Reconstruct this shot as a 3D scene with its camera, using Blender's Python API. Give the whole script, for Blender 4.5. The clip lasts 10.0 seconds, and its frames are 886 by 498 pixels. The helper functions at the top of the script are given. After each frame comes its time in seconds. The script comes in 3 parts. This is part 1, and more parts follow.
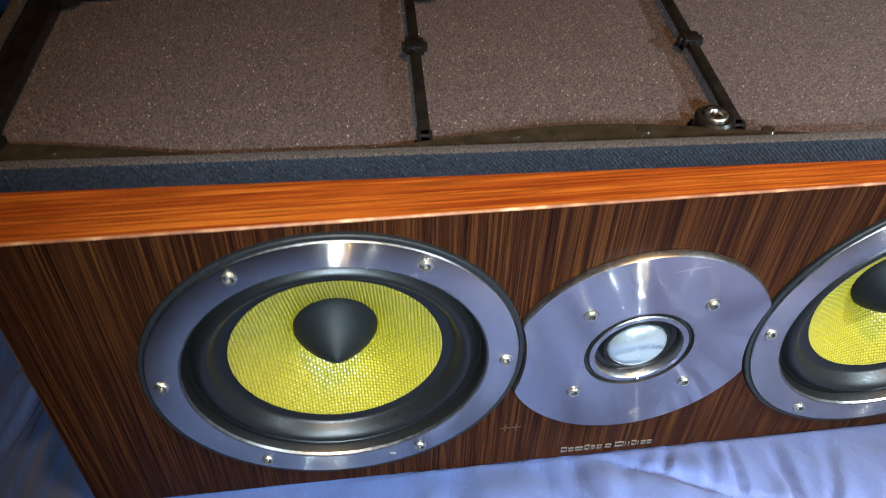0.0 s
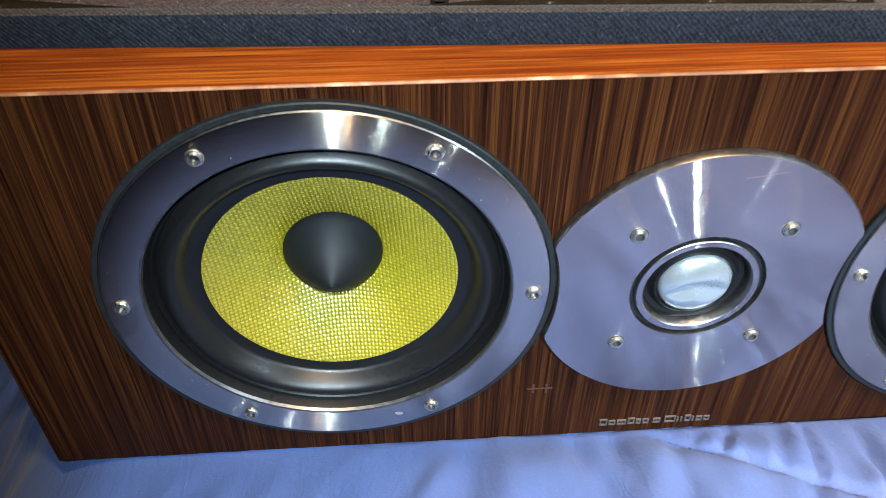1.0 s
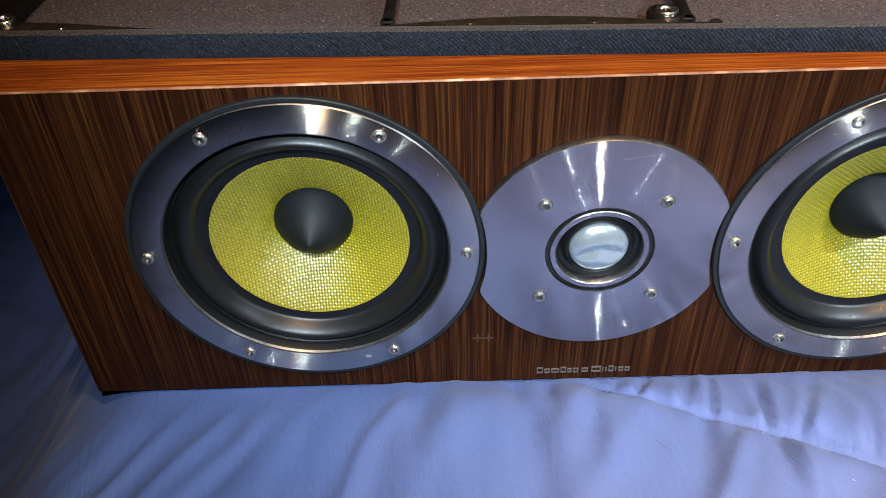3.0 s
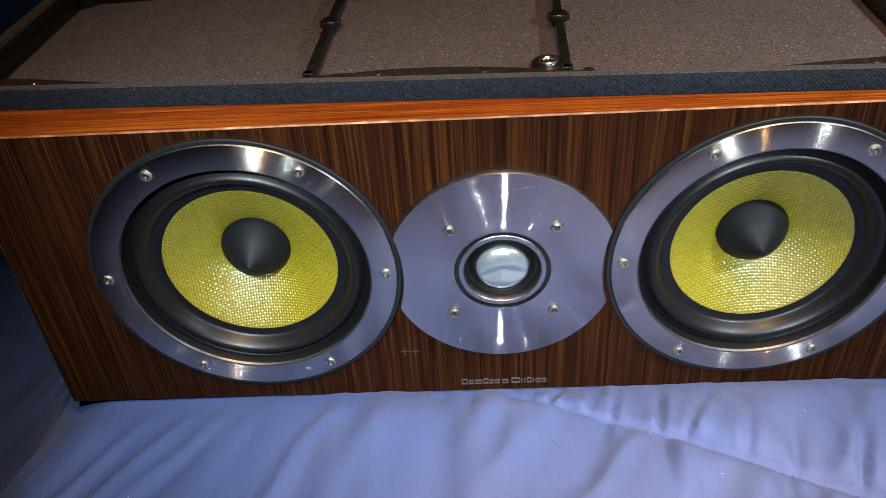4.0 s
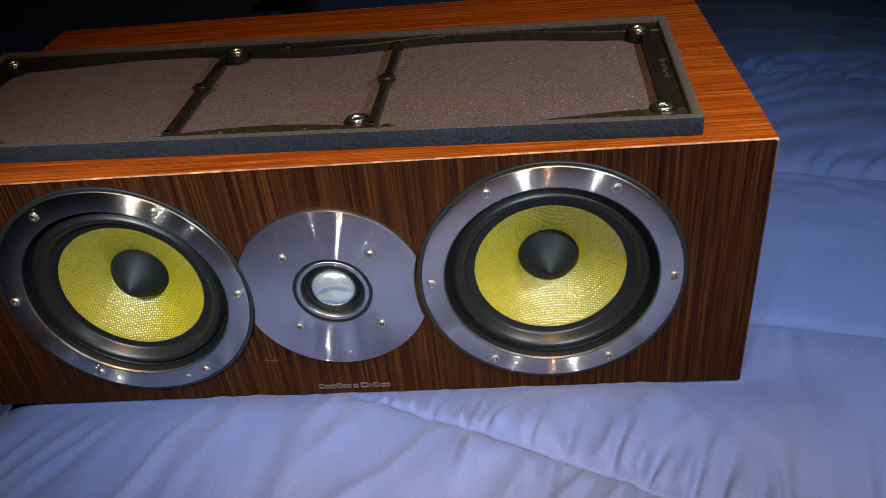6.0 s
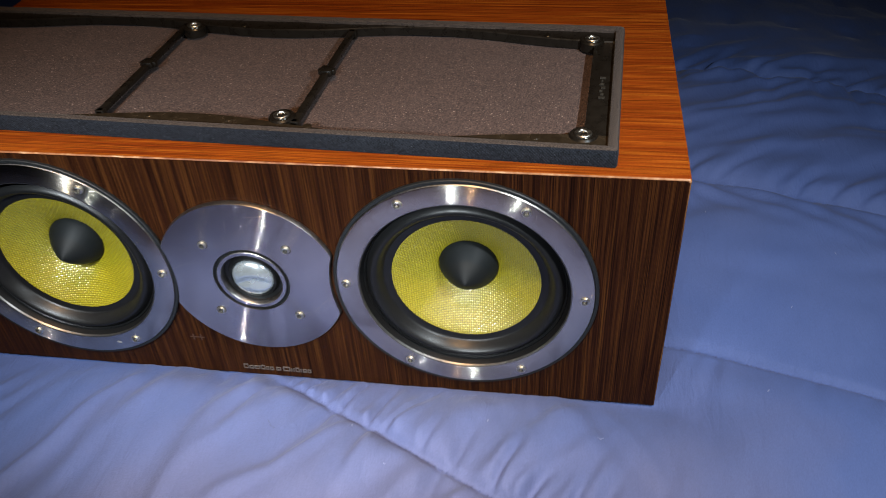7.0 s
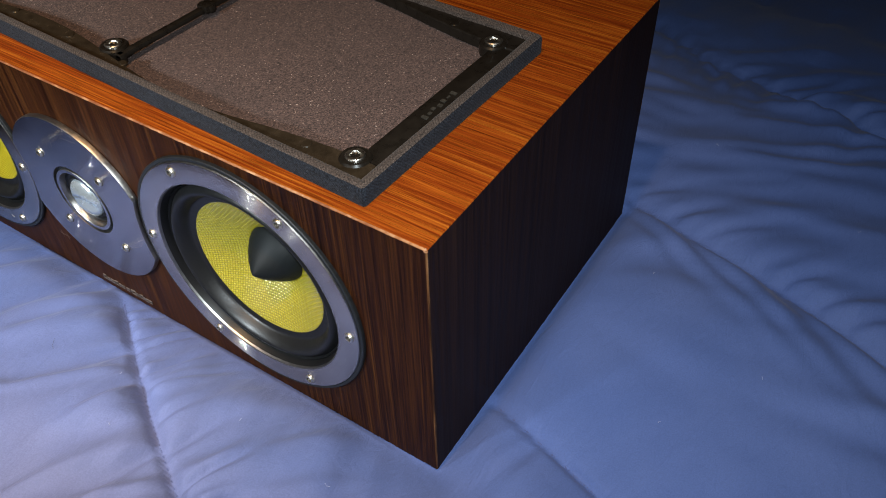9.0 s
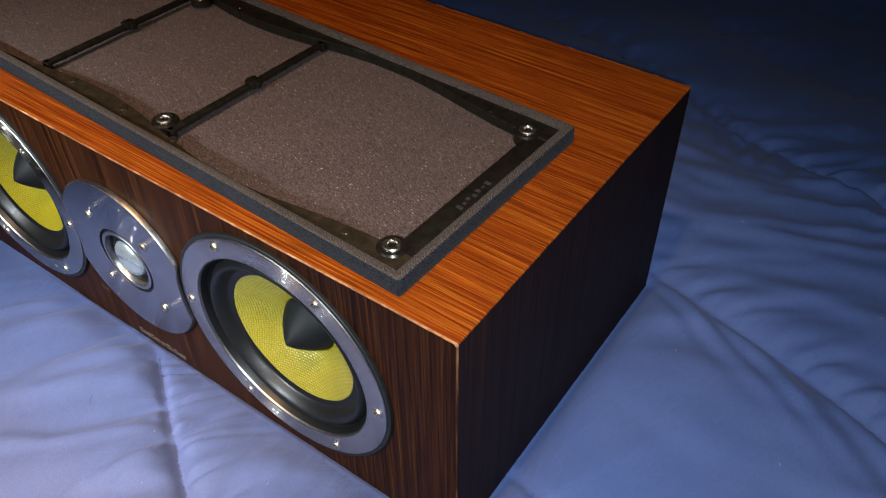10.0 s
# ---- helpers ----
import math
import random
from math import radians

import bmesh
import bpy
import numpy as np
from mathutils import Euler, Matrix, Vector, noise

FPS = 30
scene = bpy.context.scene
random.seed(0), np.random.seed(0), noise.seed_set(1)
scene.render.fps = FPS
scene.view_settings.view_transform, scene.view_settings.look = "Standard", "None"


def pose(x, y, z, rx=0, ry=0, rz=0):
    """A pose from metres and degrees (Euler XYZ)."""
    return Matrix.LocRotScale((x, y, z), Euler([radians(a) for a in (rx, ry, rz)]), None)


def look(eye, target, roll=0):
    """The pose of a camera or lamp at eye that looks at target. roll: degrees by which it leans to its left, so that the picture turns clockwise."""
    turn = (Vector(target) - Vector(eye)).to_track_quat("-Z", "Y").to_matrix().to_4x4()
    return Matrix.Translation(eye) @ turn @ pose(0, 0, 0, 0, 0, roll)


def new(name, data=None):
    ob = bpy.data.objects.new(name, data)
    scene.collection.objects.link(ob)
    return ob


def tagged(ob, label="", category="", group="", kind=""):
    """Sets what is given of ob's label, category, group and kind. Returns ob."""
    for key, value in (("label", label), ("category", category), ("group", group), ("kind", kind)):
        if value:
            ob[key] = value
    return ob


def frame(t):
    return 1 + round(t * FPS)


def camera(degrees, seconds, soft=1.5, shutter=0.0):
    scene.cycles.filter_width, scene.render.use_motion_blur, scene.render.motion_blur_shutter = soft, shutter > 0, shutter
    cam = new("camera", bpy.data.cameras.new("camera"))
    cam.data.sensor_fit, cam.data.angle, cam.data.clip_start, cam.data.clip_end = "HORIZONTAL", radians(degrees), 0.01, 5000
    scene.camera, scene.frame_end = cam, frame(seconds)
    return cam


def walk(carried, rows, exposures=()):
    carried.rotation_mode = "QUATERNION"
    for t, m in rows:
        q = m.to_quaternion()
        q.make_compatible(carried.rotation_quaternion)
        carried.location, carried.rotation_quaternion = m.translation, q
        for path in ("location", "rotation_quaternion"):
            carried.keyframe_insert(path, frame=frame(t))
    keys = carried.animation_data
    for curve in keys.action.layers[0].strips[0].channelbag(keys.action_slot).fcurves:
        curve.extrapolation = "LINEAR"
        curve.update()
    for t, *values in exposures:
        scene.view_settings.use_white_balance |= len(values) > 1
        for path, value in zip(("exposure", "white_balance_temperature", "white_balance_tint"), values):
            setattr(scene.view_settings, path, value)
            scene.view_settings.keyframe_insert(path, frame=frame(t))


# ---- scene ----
cam = camera(56.83, 10.0, 0.5, 0.35)
PATH = [
    (0, (-0.1237, -0.2167, 0.3849), (0.0898, 1.1818, -1.0287), 1.9),
    (0.5, (-0.1140, -0.2244, 0.3457), (0.0407, 1.2175, -1.0316), 1.7),
    (1, (-0.1097, -0.2104, 0.3071), (-0.0021, 1.2709, -1.0324), 0.4),
    (1.5, (-0.1184, -0.1967, 0.2846), (-0.0292, 1.2967, -1.0427), -0.3),
    (2, (-0.1102, -0.2137, 0.2978), (-0.0243, 1.2721, -1.0382), -0.3),
    (2.2, (-0.1005, -0.2314, 0.3082), (-0.0246, 1.2589, -1.0234), -0.4),
    (3.3, (-0.0570, -0.3040, 0.3475), (-0.0965, 1.2447, -0.9174), -2.4),
    (3.5, (-0.0445, -0.3125, 0.3516), (-0.1016, 1.2507, -0.8948), -2.8),
    (4, (-0.0134, -0.3348, 0.3628), (-0.0939, 1.2558, -0.8470), -3.8),
    (4.5, (0.0081, -0.3518, 0.3724), (-0.0823, 1.2525, -0.8185), -4.4),
    (5, (0.0327, -0.3727, 0.3812), (-0.0842, 1.2460, -0.7877), -5.0),
    (5.5, (0.0713, -0.3932, 0.3884), (-0.0692, 1.2379, -0.7604), -5.7),
    (5.7, (0.0874, -0.4010, 0.3943), (-0.0597, 1.2337, -0.7486), -6.1),
    (6.8, (0.1847, -0.3906, 0.4298), (-0.0973, 1.1586, -0.8033), -4.8),
    (7, (0.1961, -0.3698, 0.4320), (-0.0970, 1.1567, -0.8265), -3.7),
    (7.5, (0.2207, -0.2984, 0.4318), (-0.1309, 1.1327, -0.9204), -1.7),
    (8, (0.2714, -0.2779, 0.4423), (-0.2218, 1.0616, -0.9586), -1.9),
    (8.5, (0.3520, -0.2422, 0.4335), (-0.3583, 0.9961, -0.9672), -1.5),
    (9, (0.4062, -0.2007, 0.4302), (-0.3884, 0.9759, -0.9784), -1.7),
    (9.5, (0.4122, -0.1892, 0.4453), (-0.4365, 0.9691, -0.9468), -1.9),
    (10, (0.3958, -0.1947, 0.4639), (-0.4616, 0.9887, -0.9014), -0.7),
]
EXPOSURES = [(0.0, 0.62, 5750, 2), (2.2, 0.52, 5750, 2), (3.5, 0.06, 6000, 9), (7.0, -0.04, 6450, 10), (8.5, -0.06, 6420, 8), (10.0, -0.04, 6400, 9)]
walk(cam, [(t, look(eye, target, roll)) for t, eye, target, roll in PATH], EXPOSURES)

# ---- world and light ----
world = bpy.data.worlds.new("dim_room")
scene.world = world
world.use_nodes = True
world.node_tree.nodes["Background"].inputs[0].default_value = (0.30, 0.38, 0.60, 1)
world.node_tree.nodes["Background"].inputs[1].default_value = 0.003


def area_lamp(name, eye, target, size, watts, colour, spread):
    data = bpy.data.lights.new(name, "AREA")
    data.shape, data.size, data.energy, data.color, data.spread = "DISK", size, watts, colour, radians(spread)
    ob = new(name, data)
    ob.matrix_world = look(eye, target)
    return ob


# the warm ceiling lamp, and the phone's torch at three places of its way
area_lamp("ceiling_light", (0.20, -0.50, 1.90), (0.05, -0.12, 0.0), 0.08, 1.45, (1.0, 0.58, 0.26), 36)
area_lamp("torch_light", (-0.116, -0.245, 0.370), (-0.13, 0.0, 0.10), 0.012, 0.31, (0.86, 0.95, 1.0), 58)
area_lamp("torch_light", (0.035, -0.390, 0.405), (0.06, -0.02, 0.07), 0.040, 0.50, (0.86, 0.95, 1.0), 50)
area_lamp("torch_light", (0.415, -0.215, 0.475), (0.29, 0.08, 0.08), 0.012, 1.46, (0.86, 0.95, 1.0), 100)

# ---- materials ----


def node(tree, kind, **values):
    n = tree.nodes.new(kind)
    for key, value in values.items():
        setattr(n, key, value)
    return n


def fresh(name, rough=0.5, metal=0.0, colour=(0.5, 0.5, 0.5), spec=0.5):
    m = bpy.data.materials.new(name)
    m.use_nodes = True
    b = m.node_tree.nodes["Principled BSDF"]
    b.inputs["Base Color"].default_value = (*colour, 1)
    b.inputs["Roughness"].default_value = rough
    b.inputs["Metallic"].default_value = metal
    b.inputs["Specular IOR Level"].default_value = spec
    return m, m.node_tree, b


def mapped(tree, scale, coord="Object"):
    tc = node(tree, "ShaderNodeTexCoord")
    mp = node(tree, "ShaderNodeMapping")
    mp.inputs["Scale"].default_value = scale
    tree.links.new(tc.outputs[coord], mp.inputs[0])
    return mp.outputs[0]


def noise_tex(tree, vector, scale=1.0, detail=4.0, rough=0.55, distort=0.0):
    n = node(tree, "ShaderNodeTexNoise")
    n.inputs["Scale"].default_value = scale
    n.inputs["Detail"].default_value = detail
    n.inputs["Roughness"].default_value = rough
    n.inputs["Distortion"].default_value = distort
    tree.links.new(vector, n.inputs["Vector"])
    return n.outputs["Fac"]


def ramp(tree, value, stops):
    r = node(tree, "ShaderNodeValToRGB")
    e = r.color_ramp.elements
    while len(e) < len(stops):
        e.new(0.5)
    for el, (p, c) in zip(e, stops):
        el.position, el.color = p, (*c, 1) if len(c) == 3 else c
    tree.links.new(value, r.inputs[0])
    return r.outputs[0]


def grey(a):
    return (a, a, a)


def mix(tree, fac, a, b, blend="MIX"):
    n = node(tree, "ShaderNodeMix", data_type="RGBA", blend_type=blend)
    for socket, v in ((n.inputs[0], fac), (n.inputs[6], a), (n.inputs[7], b)):
        if isinstance(v, (float, int)):
            socket.default_value = v
        elif isinstance(v, tuple):
            socket.default_value = (*v, 1)
        else:
            tree.links.new(v, socket)
    return n.outputs[2]


def bump(tree, b, height, strength, distance):
    n = node(tree, "ShaderNodeBump")
    n.inputs["Strength"].default_value = strength
    n.inputs["Distance"].default_value = distance
    tree.links.new(height, n.inputs["Height"])
    tree.links.new(n.outputs[0], b.inputs["Normal"])
    return n


def veneer(name, fine, broad, colours, rough=0.36, coat=0.25, share=0.33, pore=0.42):
    """Striped rosewood veneer; fine and broad are the grain's scales on x, y, z."""
    m, tree, b = fresh(name, rough)
    f = noise_tex(tree, mapped(tree, fine), 1, 5, 0.62, 0.10)
    w = noise_tex(tree, mapped(tree, broad), 1, 3, 0.5, 0.25)
    pores = noise_tex(tree, mapped(tree, tuple(3.1 * a for a in fine)), 1, 2, 0.5)
    both = node(tree, "ShaderNodeMath", operation="MULTIPLY_ADD")
    tree.links.new(f, both.inputs[0])
    both.inputs[1].default_value = 1.03 - share
    half = node(tree, "ShaderNodeMath", operation="MULTIPLY")
    tree.links.new(w, half.inputs[0])
    half.inputs[1].default_value = share
    tree.links.new(half.outputs[0], both.inputs[2])
    base = ramp(tree, both.outputs[0], [(0.36, colours[0]), (0.50, colours[1]), (0.60, colours[2]), (0.72, colours[3])])
    dark = ramp(tree, pores, [(0.38, grey(pore)), (0.50, grey(1.0))])
    col = mix(tree, 1.0, base, dark, "MULTIPLY")
    tree.links.new(col, b.inputs["Base Color"])
    b.inputs["Specular IOR Level"].default_value = 0.05
    b.inputs["Coat Weight"].default_value = coat
    b.inputs["Coat Roughness"].default_value = 0.28
    rr = ramp(tree, f, [(0.3, grey(rough - 0.06)), (0.7, grey(rough + 0.12))])
    tree.links.new(rr, b.inputs["Roughness"])
    bump(tree, b, both.outputs[0], 0.12, 0.0006)
    return m


# one veneer in three tones: the top's sheen and sides' shade painted in
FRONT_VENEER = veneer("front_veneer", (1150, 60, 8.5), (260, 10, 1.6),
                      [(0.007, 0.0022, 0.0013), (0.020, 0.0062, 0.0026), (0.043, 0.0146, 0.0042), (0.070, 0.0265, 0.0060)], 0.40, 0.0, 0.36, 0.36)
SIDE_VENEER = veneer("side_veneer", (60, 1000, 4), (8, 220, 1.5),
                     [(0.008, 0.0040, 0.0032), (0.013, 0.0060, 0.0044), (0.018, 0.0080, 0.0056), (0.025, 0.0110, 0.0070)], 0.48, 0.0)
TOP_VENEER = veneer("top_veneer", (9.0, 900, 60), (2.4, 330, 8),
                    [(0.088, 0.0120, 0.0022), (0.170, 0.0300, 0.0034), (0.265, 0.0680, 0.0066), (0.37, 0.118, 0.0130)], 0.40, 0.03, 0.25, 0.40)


def edge_material():
    m, tree, b = fresh("worn_veneer_edge", 0.5)
    n = noise_tex(tree, mapped(tree, (90, 90, 90)), 1, 4)
    tree.links.new(ramp(tree, n, [(0.38, (0.13, 0.040, 0.012)), (0.52, (0.22, 0.085, 0.030)), (0.70, (0.42, 0.24, 0.125))]), b.inputs["Base Color"])
    return m


EDGE = edge_material()
UPRIGHT_EDGE = veneer("upright_edge", (300, 300, 9), (90, 90, 40), [(0.02, 0.007, 0.003), (0.05, 0.02, 0.008), (0.12, 0.055, 0.022), (0.34, 0.18, 0.09)], 0.45, 0.05)


def turned_metal(name, colour, rough, spread):
    """Lathe-turned aluminium: countless fine grooves about the local y axis, which fan light out along the radius."""
    m, tree, b = fresh(name, rough, 1.0, colour)
    link = tree.links.new
    tc = node(tree, "ShaderNodeTexCoord")
    flat = node(tree, "ShaderNodeVectorMath", operation="MULTIPLY")
    link(tc.outputs["Object"], flat.inputs[0])
    flat.inputs[1].default_value = (1, 0, 1)
    length = node(tree, "ShaderNodeVectorMath", operation="LENGTH")
    link(flat.outputs[0], length.inputs[0])
    radial = node(tree, "ShaderNodeVectorMath", operation="NORMALIZE")
    link(flat.outputs[0], radial.inputs[0])
    total = None
    for scale in (91000.0, 137000.0, 173000.0):
        w = node(tree, "ShaderNodeMath", operation="MULTIPLY")
        link(length.outputs["Value"], w.inputs[0])
        w.inputs[1].default_value = scale
        wn = node(tree, "ShaderNodeTexWhiteNoise", noise_dimensions="1D")
        link(w.outputs[0], wn.inputs["W"])
        add = node(tree, "ShaderNodeMath", operation="ADD")
        link(wn.outputs["Value"], add.inputs[0])
        if total is None:
            add.inputs[1].default_value = -1.5
        else:
            link(total, add.inputs[1])
        total = add.outputs[0]
    slope = node(tree, "ShaderNodeMath", operation="MULTIPLY")
    # most grooves lean little, a few lean far
    square = node(tree, "ShaderNodeMath", operation="MULTIPLY")
    link(total, square.inputs[0])
    link(total, square.inputs[1])
    lever = node(tree, "ShaderNodeMath", operation="MULTIPLY_ADD")
    link(square.outputs[0], lever.inputs[0])
    lever.inputs[1].default_value = 0.75
    lever.inputs[2].default_value = spread
    link(total, slope.inputs[0])
    link(lever.outputs[0], slope.inputs[1])
    push = node(tree, "ShaderNodeVectorMath", operation="SCALE")
    link(radial.outputs[0], push.inputs[0])
    link(slope.outputs[0], push.inputs["Scale"])
    geo = node(tree, "ShaderNodeNewGeometry")
    lean = node(tree, "ShaderNodeVectorMath", operation="ADD")
    link(geo.outputs["Normal"], lean.inputs[0])
    link(push.outputs[0], lean.inputs[1])
    unit = node(tree, "ShaderNodeVectorMath", operation="NORMALIZE")
    link(lean.outputs[0], unit.inputs[0])
    link(unit.outputs[0], b.inputs["Normal"])
    b.inputs["Anisotropic"].default_value = 1.0
    b.inputs["Anisotropic Rotation"].default_value = 0.25
    tangent = node(tree, "ShaderNodeTangent", direction_type="RADIAL", axis="Y")
    link(tangent.outputs[0], b.inputs["Tangent"])
    smear = noise_tex(tree, mapped(tree, (38, 38, 38)), 1, 5, 0.6)
    specks = noise_tex(tree, mapped(tree, (420, 420, 420)), 1, 2, 0.5)
    base = mix(tree, 1.0, colour, ramp(tree, smear, [(0.3, grey(0.88)), (0.7, grey(1.0))]), "MULTIPLY")
    link(mix(tree, 1.0, base, ramp(tree, specks, [(0.24, grey(0.93)), (0.32, grey(1.0))]), "MULTIPLY"), b.inputs["Base Color"])
    link(ramp(tree, smear, [(0.35, grey(rough)), (0.7, grey(rough + 0.05))]), b.inputs["Roughness"])
    return m


RING_METAL = turned_metal("turned_ring_metal", (0.71, 0.65, 0.56), 0.15, 0.10)
PLATE_METAL = turned_metal("turned_plate_metal", (0.66, 0.61, 0.56), 0.06, 0.07)


def plain(name, colour, rough, metal=0.0, scale=220.0, depth=0.0002, spread=0.25, spec=0.5):
    m, tree, b = fresh(name, rough, metal, colour, spec)
    n = noise_tex(tree, mapped(tree, (scale, scale, scale)), 1, 4)
    lo, hi = tuple(a * (1 - spread) for a in colour), tuple(min(1, a * (1 + spread)) for a in colour)
    tree.links.new(ramp(tree, n, [(0.3, lo), (0.7, hi)]), b.inputs["Base Color"])
    tree.links.new(ramp(tree, n, [(0.3, grey(max(0.03, rough - 0.07))), (0.7, grey(min(1, rough + 0.07)))]), b.inputs["Roughness"])
    bump(tree, b, n, 0.25, depth)
    return m


RUBBER = plain("black_rubber", (0.0050, 0.0050, 0.0052), 0.40, 0, 700, 0.00004, 0.10, 0.30)
GASKET = plain("black_gasket", (0.008, 0.009, 0.010), 0.5, 0, 500, 0.0001, spec=0.3)
PLUG = plain("matt_black_plug", (0.005, 0.006, 0.0065), 0.58, 0, 900, 0.00001, spec=0.16)
PLASTIC = plain("black_plastic", (0.008, 0.0065, 0.005), 0.30, 0, 160, 0.0003, spec=0.28)
# paler than the frame: glints on its raised bars painted in
GLINT_PLASTIC = plain("glint_plastic", (0.026, 0.024, 0.020), 0.4, 0, 900, 0.0001, 0.4)
SCREW = plain("bright_screw_steel", (0.66, 0.63, 0.57), 0.30, 1.0, 800, 0.00003, 0.1)
EDGE_METAL = plain("edge_metal", (0.24, 0.23, 0.22), 0.36, 1.0, 500, 0.00003, 0.15)
# dark steel that paints the shade of sockets, bores and stud holes
RECESS_SHADE = plain("recess_shade", (0.095, 0.090, 0.080), 0.4, 0.8, 800, 0.00003)
DOME = plain("dome_foil", (0.42, 0.47, 0.50), 0.24, 0.75, 150, 0.0001, 0.05)
BADGE = plain("badge_silver", (0.10, 0.082, 0.072), 0.45, 0.4, 900, 0.00003)
PLASTER = plain("wall_plaster", (0.13, 0.13, 0.14), 0.9, 0, 40, 0.001, 0.08)
CEILING = plain("ceiling_paint", (0.24, 0.23, 0.23), 0.9, 0, 40, 0.001, 0.05)
BOARDS = plain("floor_boards", (0.16, 0.10, 0.06), 0.5, 0, 12, 0.001, 0.4)
TICKING = plain("mattress_ticking", (0.55, 0.55, 0.58), 0.9, 0, 60, 0.001)
LINT = plain("white_lint", (0.26, 0.28, 0.38), 0.9, 0, 900, 0.0001)
DARK_THREAD = plain("dark_thread", (0.02, 0.02, 0.03), 0.9, 0, 900, 0.0001)


def kevlar():
    m, tree, b = fresh("woven_yellow_fibre", 0.28)
    n = noise_tex(tree, mapped(tree, (60, 60, 60)), 1, 3)
    fibre = noise_tex(tree, mapped(tree, (1900, 500, 1900)), 1, 2)
    base = ramp(tree, n, [(0.3, (0.235, 0.200, 0.008)), (0.7, (0.30, 0.250, 0.011))])
    tree.links.new(mix(tree, 0.5, base, ramp(tree, fibre, [(0.35, grey(0.7)), (0.65, grey(1.0))]), "MULTIPLY"), b.inputs["Base Color"])
    b.inputs["Specular IOR Level"].default_value = 0.35
    b.inputs["Specular Tint"].default_value = (1.0, 0.95, 0.72, 1)
    b.inputs["Coat Weight"].default_value = 1.0
    b.inputs["Coat Roughness"].default_value = 0.22
    b.inputs["Coat IOR"].default_value = 2.1
    return m


KEVLAR = kevlar()
# darker yellow paints the shade between the cone's threads
SHADED_RESIN = plain("shaded_yellow_resin", (0.145, 0.118, 0.004), 0.35, 0, 400, 0.00003, 0.2, 0.4)


def cloth(name, dark, light, sparkle, spec=0.3, sheen=0.04):
    m, tree, b = fresh(name, 0.85)
    weave = noise_tex(tree, mapped(tree, (1150, 1150, 1150)), 1, 3, 0.7)
    dust = noise_tex(tree, mapped(tree, (950, 950, 950)), 1, 1, 0.5)
    broad = noise_tex(tree, mapped(tree, (25, 25, 25)), 1, 3)
    col = ramp(tree, weave, [(0.36, dark), (0.66, light)])
    col = mix(tree, 0.5, col, ramp(tree, broad, [(0.3, grey(0.75)), (0.7, grey(1.0))]), "MULTIPLY")
    col = mix(tree, ramp(tree, dust, [(0.70, grey(0)), (0.78, grey(1))]), col, sparkle)
    tree.links.new(col, b.inputs["Base Color"])
    b.inputs["Specular IOR Level"].default_value = spec
    b.inputs["Sheen Weight"].default_value = sheen
    b.inputs["Sheen Roughness"].default_value = 0.5
    bump(tree, b, weave, 0.5, 0.0004)
    return m


CLOTH = cloth("grille_cloth", (0.009, 0.0055, 0.0046), (0.112, 0.073, 0.064), (0.38, 0.30, 0.26))
RIM_CLOTH = cloth("grille_rim_cloth", (0.003, 0.0040, 0.0060), (0.021, 0.026, 0.036), (0.05, 0.055, 0.065), 0.12, 0.03)
# the same cloth for the rim's top, warm lamplight painted in as brown
LIT_CLOTH = cloth("lit_rim_cloth", (0.012, 0.0095, 0.0085), (0.085, 0.066, 0.056), (0.14, 0.11, 0.09), 0.2, 0.05)
GLUED = plain("glue_stained_plastic", (0.020, 0.0145, 0.0090), 0.22, 0, 180, 0.0003, 0.30, 0.6)


def twill(m):
    """Slanting ribs over a cloth."""
    tree = m.node_tree
    b = tree.nodes["Principled BSDF"]
    wave = node(tree, "ShaderNodeTexWave", wave_type="BANDS", bands_direction="DIAGONAL")
    tree.links.new(mapped(tree, (330, 330, 330)), wave.inputs["Vector"])
    wave.inputs["Scale"].default_value = 1.0
    wave.inputs["Distortion"].default_value = 2.0
    wave.inputs["Detail"].default_value = 1.0
    old = b.inputs["Base Color"].links[0].from_socket
    tree.links.new(mix(tree, 1.0, old, ramp(tree, wave.outputs["Fac"], [(0.2, grey(0.78)), (0.8, grey(1.10))]), "MULTIPLY"), b.inputs["Base Color"])
    bump(tree, b, wave.outputs["Fac"], 0.4, 0.0004)


twill(RIM_CLOTH)
twill(LIT_CLOTH)


